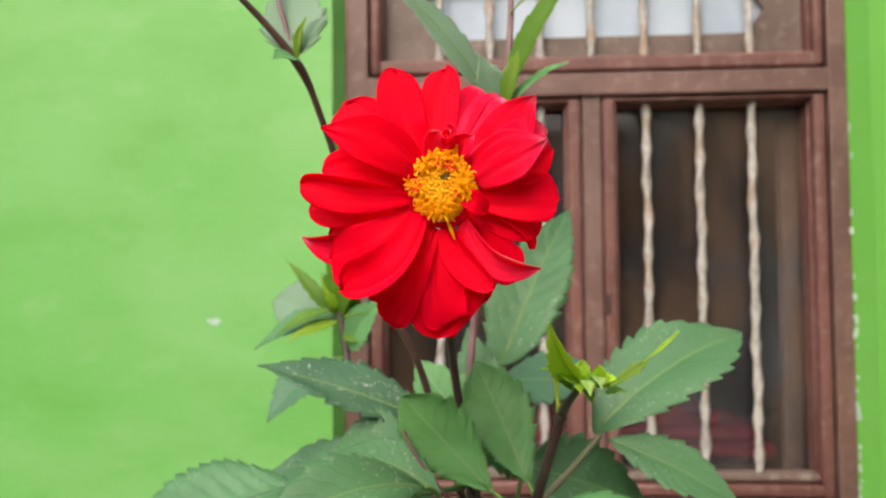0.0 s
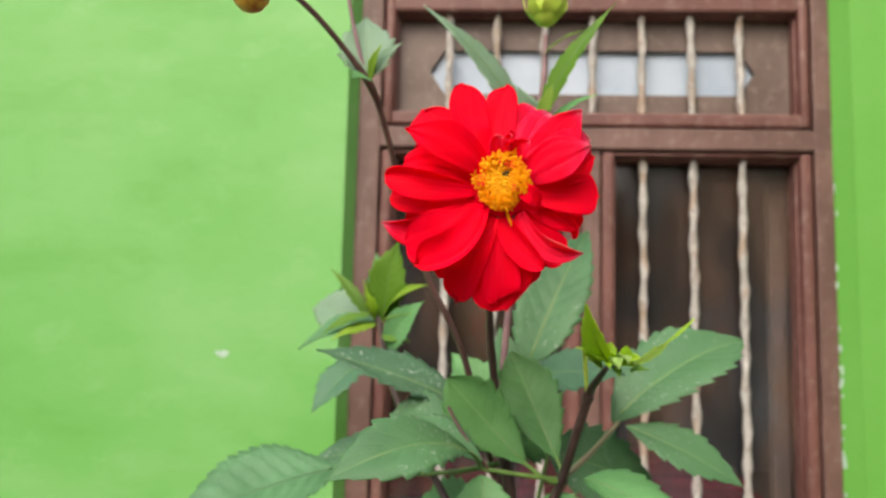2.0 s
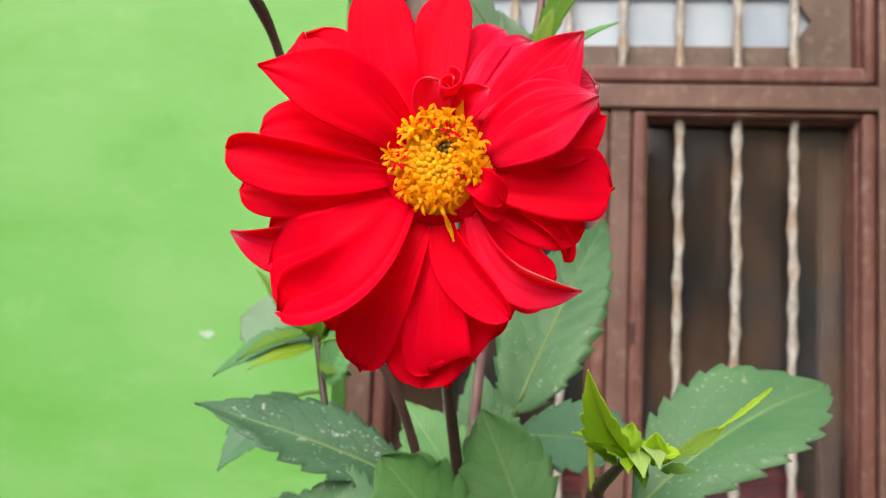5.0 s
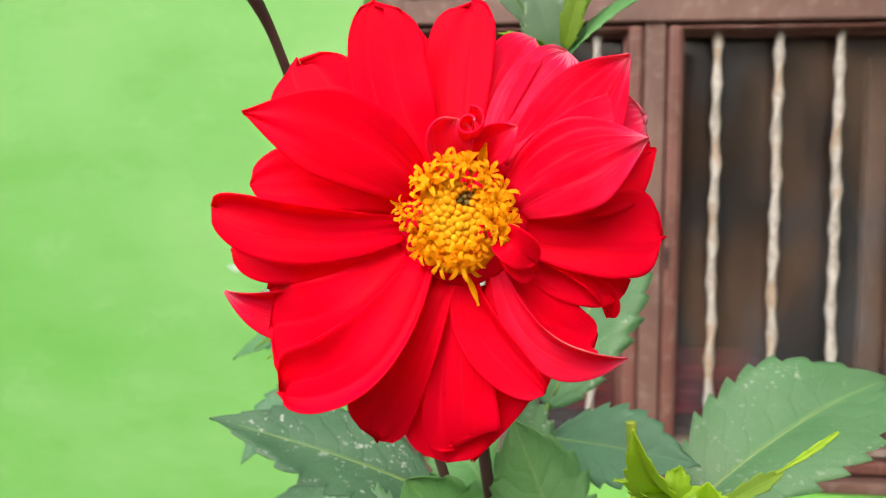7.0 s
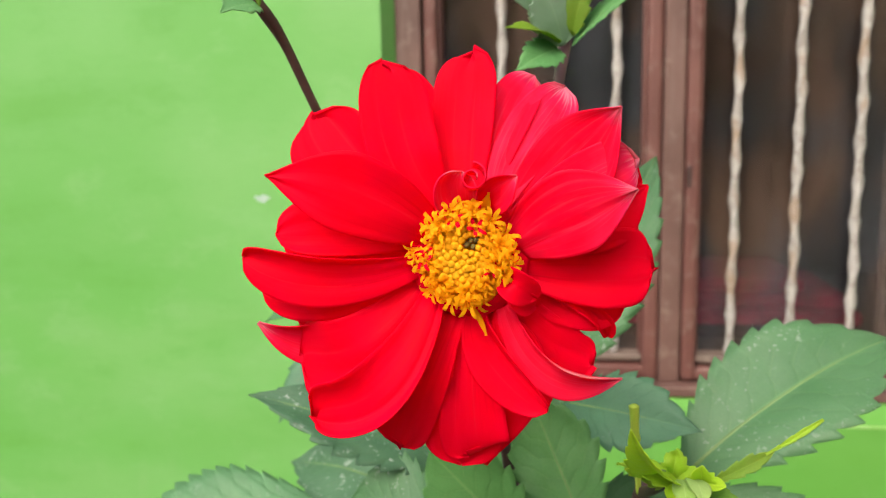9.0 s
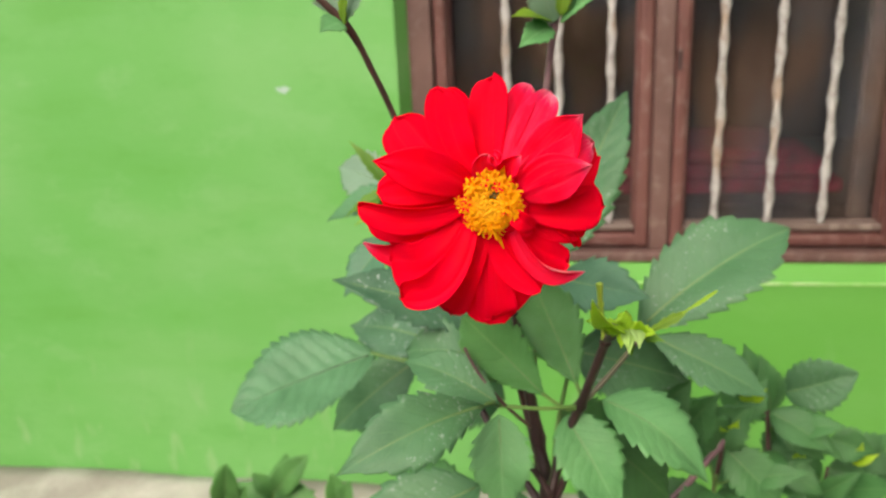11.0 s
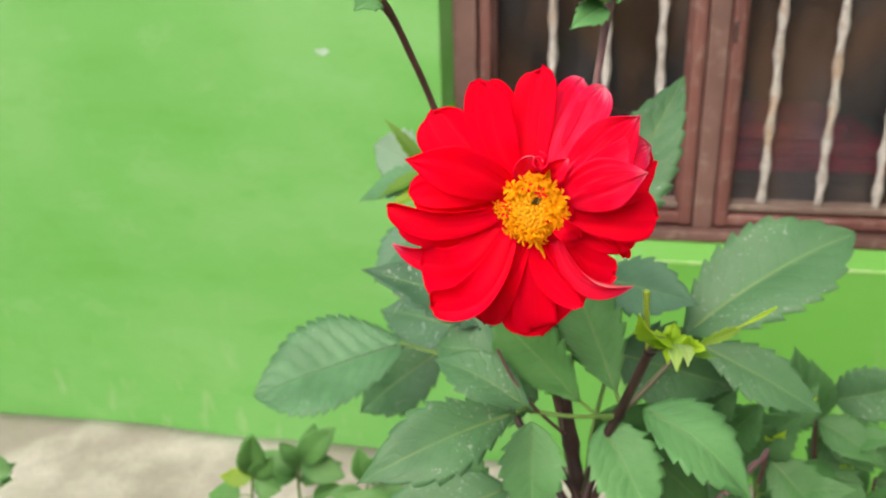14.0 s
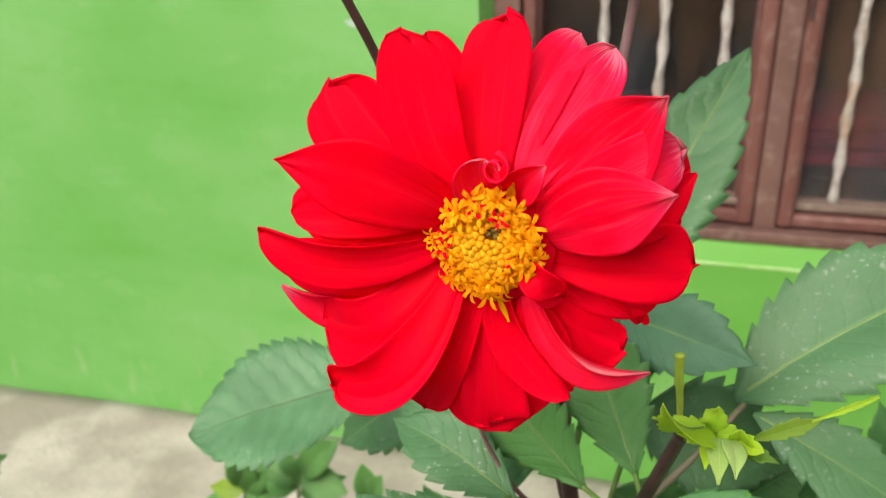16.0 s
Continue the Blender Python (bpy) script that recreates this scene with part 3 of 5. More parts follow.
def sash(x0, x1, z0, z1, xi0, xi1, zi0, zi1, ledge=0.0):
    """A sash of rounded stiles and rails with a stepped rebate round its opening; ledge: the dusty shelf behind its lower rail."""
    bm = bmesh.new()
    for a, b, c, d in ((x0, xi0, z0, z1), (xi1, x1, z0, z1)):
        box(bm, a, b, Y + 0.004, 1.775, c, d, 0.008)
    for c, d in ((z0 + 0.001, zi0), (zi1, z1 - 0.001)):
        box(bm, xi0 - 0.006, xi1 + 0.006, Y + 0.007, 1.773, c, d, 0.007)
    lip = 0.005
    low = zi0 + ledge
    for a, b, c, d in ((xi0 - 0.001, xi0 + lip, low, zi1), (xi1 - lip, xi1 + 0.001, low, zi1)):
        box(bm, a, b, Y + 0.026, 1.772, c, d, 0.002)
    for c, d in ((zi0 - 0.001, zi0 + lip), (zi1 - lip, zi1 + 0.001)):
        box(bm, xi0 + lip, xi1 - lip, Y + 0.0275, 1.771, c, d, 0.002)
    made = part("sash", smooth_edges(bm), SASH, window, label="red-brown painted sash")
    if ledge:
        part("ledge", one_box(xi0 - 0.001, xi1 + 0.001, Y + 0.018, 1.7615, zi0 + 0.006, low, bevel=0.003), DUSTY, made, label="dusty wooden ledge behind the lower rail")
    return made


left = sash(-0.2345, 0.1985, 0.580, 1.3835, -0.209, 0.170, 0.608, 1.372, 0.018)
right = sash(0.2410, 0.6825, 0.580, 1.3835, 0.268, 0.657, 0.606, 1.373, 0.020)
upper = sash(-0.2345, 0.6825, 1.4375, 1.7320, -0.212, 0.661, 1.470, 1.697)
for holder, x0, x1, z0, z1 in ((left, -0.212, 0.173, 0.604, 1.374), (right, 0.265, 0.660, 0.604, 1.376)):
    pane = part("pane", one_box(x0, x1, 1.762, 1.766, z0, z1), GLASS, holder, label="dark glass with dust and painted reflection patches")
    pane.visible_shadow = False

# transom board with a long six-cornered opening, and a pale pane behind it
bm = bmesh.new()
hx0, hx1, hz, hh, nose = -0.137, 0.582, 1.574, 0.051, 0.034
hole = [(hx0, hz), (hx0 + nose, hz + hh), (hx1 - nose, hz + hh), (hx1, hz), (hx1 - nose, hz - hh), (hx0 + nose, hz - hh)]
rim = [(-0.214, hz), (-0.214, 1.70), (0.668, 1.70), (0.668, hz), (0.668, 1.467), (-0.214, 1.467)]
rings = [[bm.verts.new((x, y, z)) for x, z in row] for row, y in ((rim, 1.755), (hole, 1.755), (hole, 1.769), (rim, 1.769))]
for a, b in zip(rings, rings[1:] + rings[:1]):
    for k in range(6):
        bm.faces.new((a[k], a[(k + 1) % 6], b[(k + 1) % 6], b[k]))
bmesh.ops.recalc_face_normals(bm, faces=bm.faces[:])
part("transom_board", bm, BOARD, upper, label="brown board with a long six-cornered cutout")
part("pane", one_box(-0.17, 0.61, 1.7695, 1.7735, 1.49, 1.64), PALE, upper, label="pale frosted pane behind the cutout")


BAR_EDGE = (1.0, 0.80, 0.68, 0.74) * 2


def twisted_bar(length, phase):
    """Square rod twisted about its length."""
    bm = bmesh.new()
    steps = max(int(length / 0.008), 8)
    rings = []
    for i in range(steps + 1):
        z = length * i / steps
        turn = phase + z / 0.145 * math.tau
        lean = Vector((0.0009 * math.sin(z * 23 + phase) + 0.0009 * math.cos(turn), 0.0009 * math.sin(turn), z))
        half = 0.0106 * (1 + 0.06 * noise.noise(Vector((phase, 0, z * 40))))
        rings.append([bm.verts.new(lean + Vector((math.cos(turn + (q - q % 2 * 0.35) * math.pi / 4) * half * BAR_EDGE[q], math.sin(turn + (q - q % 2 * 0.35) * math.pi / 4) * half * BAR_EDGE[q], 0))) for q in range(8)])
    for a, b in zip(rings, rings[1:]):
        for q in range(8):
            bm.faces.new((a[q], a[(q + 1) % 8], b[(q + 1) % 8], b[q]))
    bm.faces.new(rings[0][::-1])
    bm.faces.new(rings[-1])
    bmesh.ops.recalc_face_normals(bm, faces=bm.faces[:])
    return smooth(bm)


for k, x in enumerate((-0.092, 0.013, 0.118, 0.333, 0.440, 0.544)):
    part("bar", twisted_bar(0.750, k * 0.9), BAR, window, Matrix.Translation((x, 1.734, 0.625)))
for k, x in enumerate((-0.092, 0.014, 0.119, 0.224, 0.331, 0.439, 0.544)):
    part("bar", twisted_bar(0.232, k * 1.3), BAR, window, Matrix.Translation((x, 1.734, 1.467)))
# solid block whose dark colour stands for the shade inside a keyhole slot
part("bolt", one_box(0.243, 0.252, Y + 0.001, Y + 0.010, 0.945, 0.985, bevel=0.002), STALK, window, label="small dark block standing for a shaded keyhole slot")

# dim room behind the panes
room = thing("room", "dim plastered room behind the window", "room", kind="structure")
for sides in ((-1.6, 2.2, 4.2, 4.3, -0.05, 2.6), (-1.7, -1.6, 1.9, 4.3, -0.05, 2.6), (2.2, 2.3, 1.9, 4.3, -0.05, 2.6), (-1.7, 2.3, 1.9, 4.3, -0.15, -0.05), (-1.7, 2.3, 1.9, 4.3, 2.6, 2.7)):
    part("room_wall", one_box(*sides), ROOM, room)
part("inner_post", one_box(0.634, 0.670, 1.84, 1.87, 0.60, 1.350, bevel=0.003), BOARD, room, label="narrow wooden strip inside")
bed = thing("bed", "low bed under a red blanket in the dim room", "bed", (0.4, 2.4, -0.05))
# near-black base stands for the shade below the red cloth
part("bed_base", one_box(-0.6, 1.4, 2.15, 3.0, -0.05, 0.55, bevel=0.01), SHADE_BASE, bed, label="bed base with the room's shade put into its dark colour")
for x0, x1, y0, z0, z1 in ((-0.50, 0.745, 2.235, 0.552, 0.590), (0.10, 0.72, 2.262, 0.591, 0.626), (-0.45, 0.05, 2.250, 0.591, 0.640), (0.22, 0.62, 2.285, 0.627, 0.664)):
    part("blanket", one_box(x0, x1, y0, 2.62, z0, z1, bevel=0.014), CLOTH, bed, label="folded red blanket")


# ---- the dahlia ----
plant = thing("dahlia", "dahlia plant with one open red flower, buds and toothed green leaves", "flowering plant", (0.03, 0.50, -0.03))
HEART = Vector((0.001, 0.392, 1.043))
head = part("flower_head", tube([HEART + Vector((0.0, 0.034, -0.002)), HEART + Vector((0, 0.018, 0)), HEART + Vector((0, 0.004, 0))], 0.006, 0.016, 16), GREENSTALK, plant, label="open red dahlia with a yellow centre")


def petal(base, mid, tip, less, more, peak, end="round", skin=None, cup=0.05, lift=(0.0, 0.0), spike=None, name="petal"):
    """A petal by its base, middle and tip in millimetres right, up and towards the viewer from the flower's centre.
    less, more: its half widths anticlockwise and clockwise of the midline; peak: where it is widest; lift: how far each edge turns up."""
    b, m, t = (Vector((p[0], -p[2], p[1])) * 0.001 for p in (base, mid, tip))
    width = (less + more) * 0.001
    bend = 2 * m - 0.5 * (b + t)
    seed = tip[0] * 0.37 + tip[1] * 0.21
    fall = {"round": (2.6, 0.5), "notch": (4.2, 0.5), "point": (1.8, 1.05)}[end]

    def place(a, s):
        s = s ** 0.8 if s < 0.999 else 1.0
        c = (1 - s) ** 2 * b + 2 * s * (1 - s) * bend + s * s * t
        way = (2 * (1 - s) * (bend - b) + 2 * s * (t - bend)).normalized()
        side = way.cross(Vector((0, -1, 0))).normalized()
        out = side.cross(way)
        u = max((s - peak) / (1 - peak), 0.0)
        half = 0.40 + 0.60 * math.sin(math.pi / 2 * s / peak) if s < peak else max(1 - u ** fall[0], 0.0) ** fall[1]
        half = max(half, 0.012)
        x = a * half * 0.001 * (more if a > 0 else less)
        pull = 0.0
        if s > 0.8:
            near_end = (s - 0.8) / 0.2
            if end == "notch":
                pull = (0.040 * noise.noise(Vector((a * 2.8, seed, 4))) - 0.008) * near_end
            if spike is not None:
                pull += 0.030 * math.exp(-((a - spike) / 0.20) ** 2) * near_end
        belly = math.sin(math.pi * min(s * 1.1, 1))
        z = cup * width * (a * a - 0.35) * (0.4 + 0.6 * belly)
        z += width * (0.050 * noise.noise(Vector((a * 1.5, s * 2.1, seed))) + 0.006 * math.sin(a * 11 + seed) * (1 - a * a))
        e = max(abs(a) - 0.45, 0.0) / 0.55
        z += (lift[1] if a > 0 else lift[0]) * width * 0.5 * half * e * e * min(1, s * 1.7)
        z += 0.014 * width * abs(a) ** 3 * math.sin(s * 13 + seed * 2 + (1.5 if a > 0 else 0)) * min(1, s * 2)
        z -= 0.009 * width * (math.exp(-((a - 0.32) / 0.11) ** 2) + math.exp(-((a + 0.32) / 0.11) ** 2)) * math.sin(math.pi * s)
        return HEART + c + way * pull * t.length + side * x + out * z

    return part(name, sheet(30, 20, place, 0.00035), skin or PETAL, head)


petal((0, 14, -2), (-1.6, 32.2, -5.5), (0.9, 55.8, -9.6), 9.1, 8.3, 0.67, "notch", spike=0.85)
petal((-5, 12, -2), (-17.9, 26.2, 2.1), (-21.9, 53.6, 1.9), 7.3, 12.5, 0.66, "notch", spike=-0.8)
petal((-4, 16, -5), (-9.5, 31.8, -7.6), (-19.2, 51.3, -10.0), 7.3, 6.1, 0.67)
petal((-11, 6, 0), (-25, 14.6, 14.5), (-49.7, 24.3, 18.5), 7.5, 14.0, 0.62, "point", cup=0.02)
petal((-11, 10, -4), (-28.9, 22.6, 0.6), (-42.1, 39.8, -1.4), 12.9, 11.7, 0.67, "notch", spike=-0.5)
petal((-14, 3, -4), (-29.0, 9.0, 4.4), (-51.0, 8.0, 9.9), 6.9, 9.1, 0.64, lift=(0.5, 0.0))
petal((-14, -2, -1), (-36.3, -3.3, 13.0), (-60.0, 2.2, 11.4), 8.2, 6.3, 0.64, lift=(0.0, 0.7))
petal((-17, -6, -5), (-36.1, -8.5, 6.0), (-58.3, -8.2, 3.7), 8.0, 8.5, 0.67)
petal((-18, -10, -6), (-40.3, -24.7, -3.3), (-62.3, -19.8, -2.7), 7.5, 6.3, 0.61, "point", skin=ROSE, lift=(0.0, 0.9))
petal((-12, -8, -3), (-27.6, -26.0, 9.3), (-50.1, -31.6, -3.2), 11.7, 14.0, 0.75, "notch", spike=0.6)
petal((-8, -10, -1), (-20.1, -35.2, 14.8), (-42.9, -43.3, 9.8), 4.0, 12.6, 0.65, "notch", spike=-0.5, lift=(0.3, 0.6))
petal((-4, -16, -2), (-13.2, -38.4, -0.7), (-22.3, -59.7, -10.6), 6.4, 11.6, 0.68, "notch", spike=0.3)
petal((-1, -18, -3), (-3.1, -45.9, -3.0), (-1.8, -59.9, -6.9), 13.5, 6.3, 0.70, "notch")
petal((-3, -18, -6), (-3.3, -42.7, -8.0), (-4.3, -64.8, -10.4), 12.9, 11.8, 0.70)
petal((5, -20, -5), (9.4, -34.5, -6.6), (3.0, -64.7, -11.5), 12.0, 9.2, 0.54, "point")
petal((3, -15, -1), (6.2, -27.1, -1.2), (21.5, -43.3, -0.1), 4.6, 7.9, 0.64, lift=(0.8, 0.2))
petal((8, -14, -2), (12.5, -30.0, -1.8), (22.0, -43.0, -4.0), 6.0, 4.0, 0.60)
petal((10, -13, -1), (22.0, -31.1, -0.4), (42.1, -34.4, -3.6), 3.4, 6.8, 0.61, "point", skin=EDGE_HIGHLIT, lift=(1.3, 0.0))
petal((11, -9, -5), (21.5, -24.5, -8.8), (34.6, -33.8, -13.0), 7.3, 11.5, 0.68, "notch")
petal((16, -8, -5), (33.0, -15.5, -8.0), (38.5, -25.5, -15.0), 2.6, 2.0, 0.50, lift=(1.2, 1.2))
petal((13, -3, -3), (32.9, -3.6, -2.9), (50.4, -3.6, -6.9), 11.6, 10.6, 0.66, "notch", spike=0.1)
petal((13, 3, 0), (25.9, 11.6, 6.4), (44.4, 19.5, 9.3), 11.7, 10.6, 0.59, "point", skin=ROSE)
petal((20, 6, -7), (33.9, 9.7, -3.6), (48.7, 18.5, -11.4), 9.5, 9.3, 0.61, "point")
petal((11, 10, -1), (25.5, 26.0, -3.0), (40.2, 40.0, 2.4), 9.0, 13.2, 0.58, "point", skin=ROSE, lift=(0.0, 0.4))
petal((12, 8, 0), (28.5, 19.0, 3.0), (45.5, 26.4, -5.4), 8.0, 9.0, 0.66, "notch", skin=PINK, spike=-0.4)
petal((20, 14, -6), (35.0, 18.0, -6.0), (47.0, 20.0, -11.0), 7.7, 8.1, 0.68)
petal((8, 14, -2), (13.9, 30.3, -8.5), (26.0, 46.2, -25.8), 7.0, 9.1, 0.67, skin=PINK, lift=(0.0, 0.4))
petal((5, 16, -4), (9.8, 35.6, -10.0), (17.3, 49.8, -25.5), 7.4, 6.3, 0.68, skin=ROSE)
# the back row, seen between the others
for way in (((-13, 3, -6), (-30, 3, 1), (-51, 4, 3), 8, 8, 0.66), ((-13, -7, -6), (-30, -14, 1), (-50, -19, -2), 9, 9, 0.66), ((-11, 8, -6), (-28, 13, -1), (-46, 20, -1), 8, 8, 0.66),
            ((13, -7, -7), (27, -12, -8), (43, -15, -13), 7, 9, 0.66), ((10, -12, -7), (20, -24, -8), (32, -33, -14), 8, 8, 0.66), ((-9, -12, -6), (-20, -30, -2), (-32, -48, -7), 9, 9, 0.66),
            ((14, 4, -7), (30, 6, -6), (46, 7, -9), 9, 9, 0.66), ((6, -17, -7), (11, -34, -9), (16, -50, -14), 8, 8, 0.66)):
    petal(*way)

# rolled small petals beside the centre
def curl(at, way, size, turns, name="curled_petal", skin=None):
    x = Vector(way).normalized()
    y = Vector((0.1, -0.3, 1)).cross(x).normalized()
    z = x.cross(y)

    def place(a, s):
        ang = s * turns * math.tau
        r = size * (0.62 - 0.40 * s)
        return HEART + Vector(at) + x * (a * size * 0.75 * (1 - 0.3 * s)) + (z * math.cos(ang) + y * math.sin(ang)) * r + x * 0.2 * size * math.sin(ang)

    return part(name, sheet(30, 8, place, 0.0004), skin or PETAL, head, label="small petal rolled in on itself")


curl((0.0022, -0.0070, 0.0222), (0.12, -0.93, 0.20), 0.0066, 1.25, skin=PINK)
petal((9, -4, 1), (13.0, -6.0, 7.5), (18.5, -10.5, 2.5), 4.6, 4.2, 0.62, cup=0.30, name="curled_petal")
petal((11, -8, 0), (15.0, -11.0, 3.5), (18.5, -13.5, -1.0), 3.2, 3.4, 0.60, cup=0.30, name="curled_petal")
petal((0, 14, -1), (-1.5, 18.0, 4.5), (-0.5, 24.0, 6.5), 5.6, 5.0, 0.66, skin=PINK, lift=(0.9, 0.3), cup=0.20, name="curled_petal")
petal((5, 14, -1), (8.0, 17.5, 5.0), (13.5, 22.5, 3.5), 4.6, 4.4, 0.55, "point", skin=ROSE, lift=(0.6, 0.3), cup=0.20, name="curled_petal")

for streak in (((2, -14, 2), (3.6, -18, 1.6), (4.8, -21.5, 1.0), 0.8, 0.7, 0.35, "point"), ((5, 13, 2), (5.6, 15.5, 4.5), (6.4, 18.5, 6.0), 1.2, 1.2, 0.4, "point")):
    petal(*streak, skin=OPEN_FLORET, name="yellow_petal_base")

# the centre: packed closed florets and a ring of open ones
DISC = Vector((-0.0004, -0.0035, -0.0008))


def seed_mesh(skin, name):
    bm = bmesh.new()
    bmesh.ops.create_uvsphere(bm, u_segments=8, v_segments=6, radius=1.0)
    for v in bm.verts:
        w = 1 + 0.12 * math.cos(5 * math.atan2(v.co.y, v.co.x)) * (1 - abs(v.co.z))
        v.co = Vector((v.co.x * w, v.co.y * w, v.co.z * 1.1))
    smooth(bm)
    data = bpy.data.meshes.new(name)
    bm.to_mesh(data)
    bm.free()
    data.materials.append(skin)
    return data


def open_mesh(skin, name, seed):
    """A small tube that opens into five curling lobes."""
    rng = random.Random(seed)
    bm = bmesh.new()
    rings = []
    for z, r in ((0.0, 0.42), (1.3, 0.5), (2.3, 0.8)):
        rings.append([bm.verts.new((math.cos(math.tau * q / 10) * r, math.sin(math.tau * q / 10) * r, z)) for q in range(10)])
    for a, b in zip(rings, rings[1:]):
        for q in range(10):
            bm.faces.new((a[q], a[(q + 1) % 10], b[(q + 1) % 10], b[q]))
    for q in range(0, 10, 2):
        ang = math.tau * (q + 0.5) / 10 + rng.uniform(-0.25, 0.25)
        o = Vector((math.cos(ang), math.sin(ang), 0))
        n = Vector((-math.sin(ang), math.cos(ang), 0))
        last = [rings[2][q], rings[2][(q + 1) % 10]]
        at, tilt, step, curl_by = o * 0.8 + Vector((0, 0, 2.3)), rng.uniform(0.9, 1.4), rng.uniform(0.50, 0.80), rng.uniform(0.35, 1.0)
        sway = rng.uniform(-0.2, 0.2)
        for wide in (0.40, 0.42, 0.35, 0.15):
            at = at + o * step * math.cos(tilt) + Vector((0, 0, step * math.sin(tilt))) + n * sway * step
            tilt -= curl_by
            row = [bm.verts.new(at - n * wide), bm.verts.new(at + n * wide)]
            bm.faces.new((last[0], last[1], row[1], row[0]))
            last = row
    pistil = [bm.verts.new((0.16 * math.cos(k * 2.1), 0.16 * math.sin(k * 2.1), z)) for z in (0.5, 3.3) for k in range(3)]
    for k in range(3):
        bm.faces.new((pistil[k], pistil[(k + 1) % 3], pistil[3 + (k + 1) % 3], pistil[3 + k]))
    smooth(bm)
    data = bpy.data.meshes.new(name)
    bm.to_mesh(data)
    bm.free()
    data.materials.append(skin)
    return data


rng = random.Random(7)
closed, dark = seed_mesh(FLORET, "floret"), seed_mesh(DARK_FLORET, "floret")
opened = [open_mesh(OPEN_FLORET, "open_floret", k) for k in range(5)] + [open_mesh(PETAL, "open_floret", 9)]
bm = bmesh.new()
bmesh.ops.create_uvsphere(bm, u_segments=20, v_segments=10, radius=0.0118)
for v in bm.verts:
    v.co = HEART + DISC + Vector((v.co.x, v.co.z * 0.22 + 0.003, v.co.y * 1.12))
part("disc", smooth(bm), OPEN_FLORET, head)
bm = bmesh.new()
bmesh.ops.create_uvsphere(bm, u_segments=20, v_segments=10, radius=0.0168)
for v in bm.verts:
    v.co = HEART + Vector((v.co.x, v.co.z * 0.15 + 0.001, v.co.y))
part("receptacle", smooth(bm), PETAL, head)
EYE = DISC + Vector((-0.0004, 0, 0.0022))
TOP = Vector((0.0022, 0, 0.0034))
for k in range(92):
    r = 0.0086 * math.sqrt((k + 0.5) / 92)
    a = k * 2.39996
    spot = Vector((r * math.cos(a), 0, r * 1.1 * math.sin(a)))
    depth = -0.0030 * (1 - (r / 0.0105) ** 2)
    near = (spot - TOP).length
    size = 0.00140 * rng.uniform(0.88, 1.12) * (0.55 + 0.45 * min(near / 0.006, 1))
    way = Vector((spot.x * 30, -1, spot.z * 30)).normalized()
    sink = 0.0014 if near < 0.0019 else rng.uniform(-0.0002, 0.0002)
    m = Matrix.Translation(HEART + EYE + spot + Vector((0, depth + sink, 0))) @ way.to_track_quat("Z", "Y").to_matrix().to_4x4() @ Matrix.Diagonal((size, size, size, 1))
    part("floret", dark if near < 0.0019 else closed, None, head, m)
# the open florets stand in loose tufts, longest below and on one side, with gaps between
count = 0
while count < 92:
    a = rng.uniform(0, math.tau)
    gap = max(math.exp(-((a - 0.62) / 0.20) ** 2), math.exp(-((a - 5.72) / 0.24) ** 2), 0.8 * math.exp(-((a - 2.62) / 0.14) ** 2), 0.7 * math.exp(-((a - 3.75) / 0.12) ** 2))
    if rng.random() < gap:
        continue
    long = 1 + 0.20 * math.exp(-((a - 4.55) / 0.4) ** 2) + 0.22 * math.exp(-((a - 3.1) / 0.25) ** 2) + 0.14 * math.exp(-((min(a, math.tau - a)) / 0.35) ** 2)
    r = rng.uniform(0.0078, 0.0106) * long
    spot = Vector((r * math.cos(a), 0, r * 1.04 * math.sin(a)))
    spot.y = rng.uniform(-0.0012, 0.0012)
    lean = (r / long - 0.0076) / 0.004
    way = Vector((math.cos(a + rng.uniform(-0.5, 0.5)) * (0.1 + lean), -1, math.sin(a + rng.uniform(-0.5, 0.5)) * (0.1 + lean))).normalized()
    size = rng.uniform(0.00095, 0.00145)
    m = Matrix.Translation(HEART + EYE + spot) @ way.to_track_quat("Z", "Y").to_matrix().to_4x4() @ Matrix.Rotation(rng.uniform(0, 6), 4, "Z") @ Matrix.Diagonal((size, size, size, 1))
    part("open_floret", opened[5] if rng.random() < 0.045 else opened[count % 5], None, head, m)
    count += 1

# stalks
FORK = (0.024, 0.505, 0.790)
part("stem", tube([(0.03, 0.50, -0.03), (0.034, 0.505, 0.3), (0.031, 0.500, 0.60), FORK, (0.015, 0.518, 0.844), (0.008, 0.522, 0.890)], 0.0062, 0.0036, knots=(0.62, 0.8)), STALK, plant)
part("flower_stalk", tube([(0.008, 0.522, 0.888), (0.0015, 0.522, 0.930), (-0.003, 0.508, 0.970), (-0.004, 0.479, 1.009), (-0.002, 0.445, 1.032), (0.001, 0.410, 1.041)], 0.0028, 0.0018), STALK, plant)
part("branch", tube([(0.024, 0.488, 0.82), (0.034, 0.502, 0.855), (0.043, 0.502, 0.878), (0.052, 0.493, 0.910), (0.058, 0.486, 0.932)], 0.0032, 0.0025, knots=(0.5, 0.97)), STALK, plant)
part("branch", tube([FORK, (0.003, 0.535, 0.87), (-0.010, 0.515, 0.918), (-0.0225, 0.504, 0.961), (-0.044, 0.498, 1.004), (-0.062, 0.497, 1.059), (-0.071, 0.482, 1.092), (-0.081, 0.467, 1.120), (-0.104, 0.448, 1.148), (-0.122, 0.432, 1.163), (-0.136, 0.415, 1.168), (-0.141, 0.404, 1.160), (-0.140, 0.403, 1.150)], 0.0023, 0.0014, knots=(0.583,)), BROWNSTALK, plant)
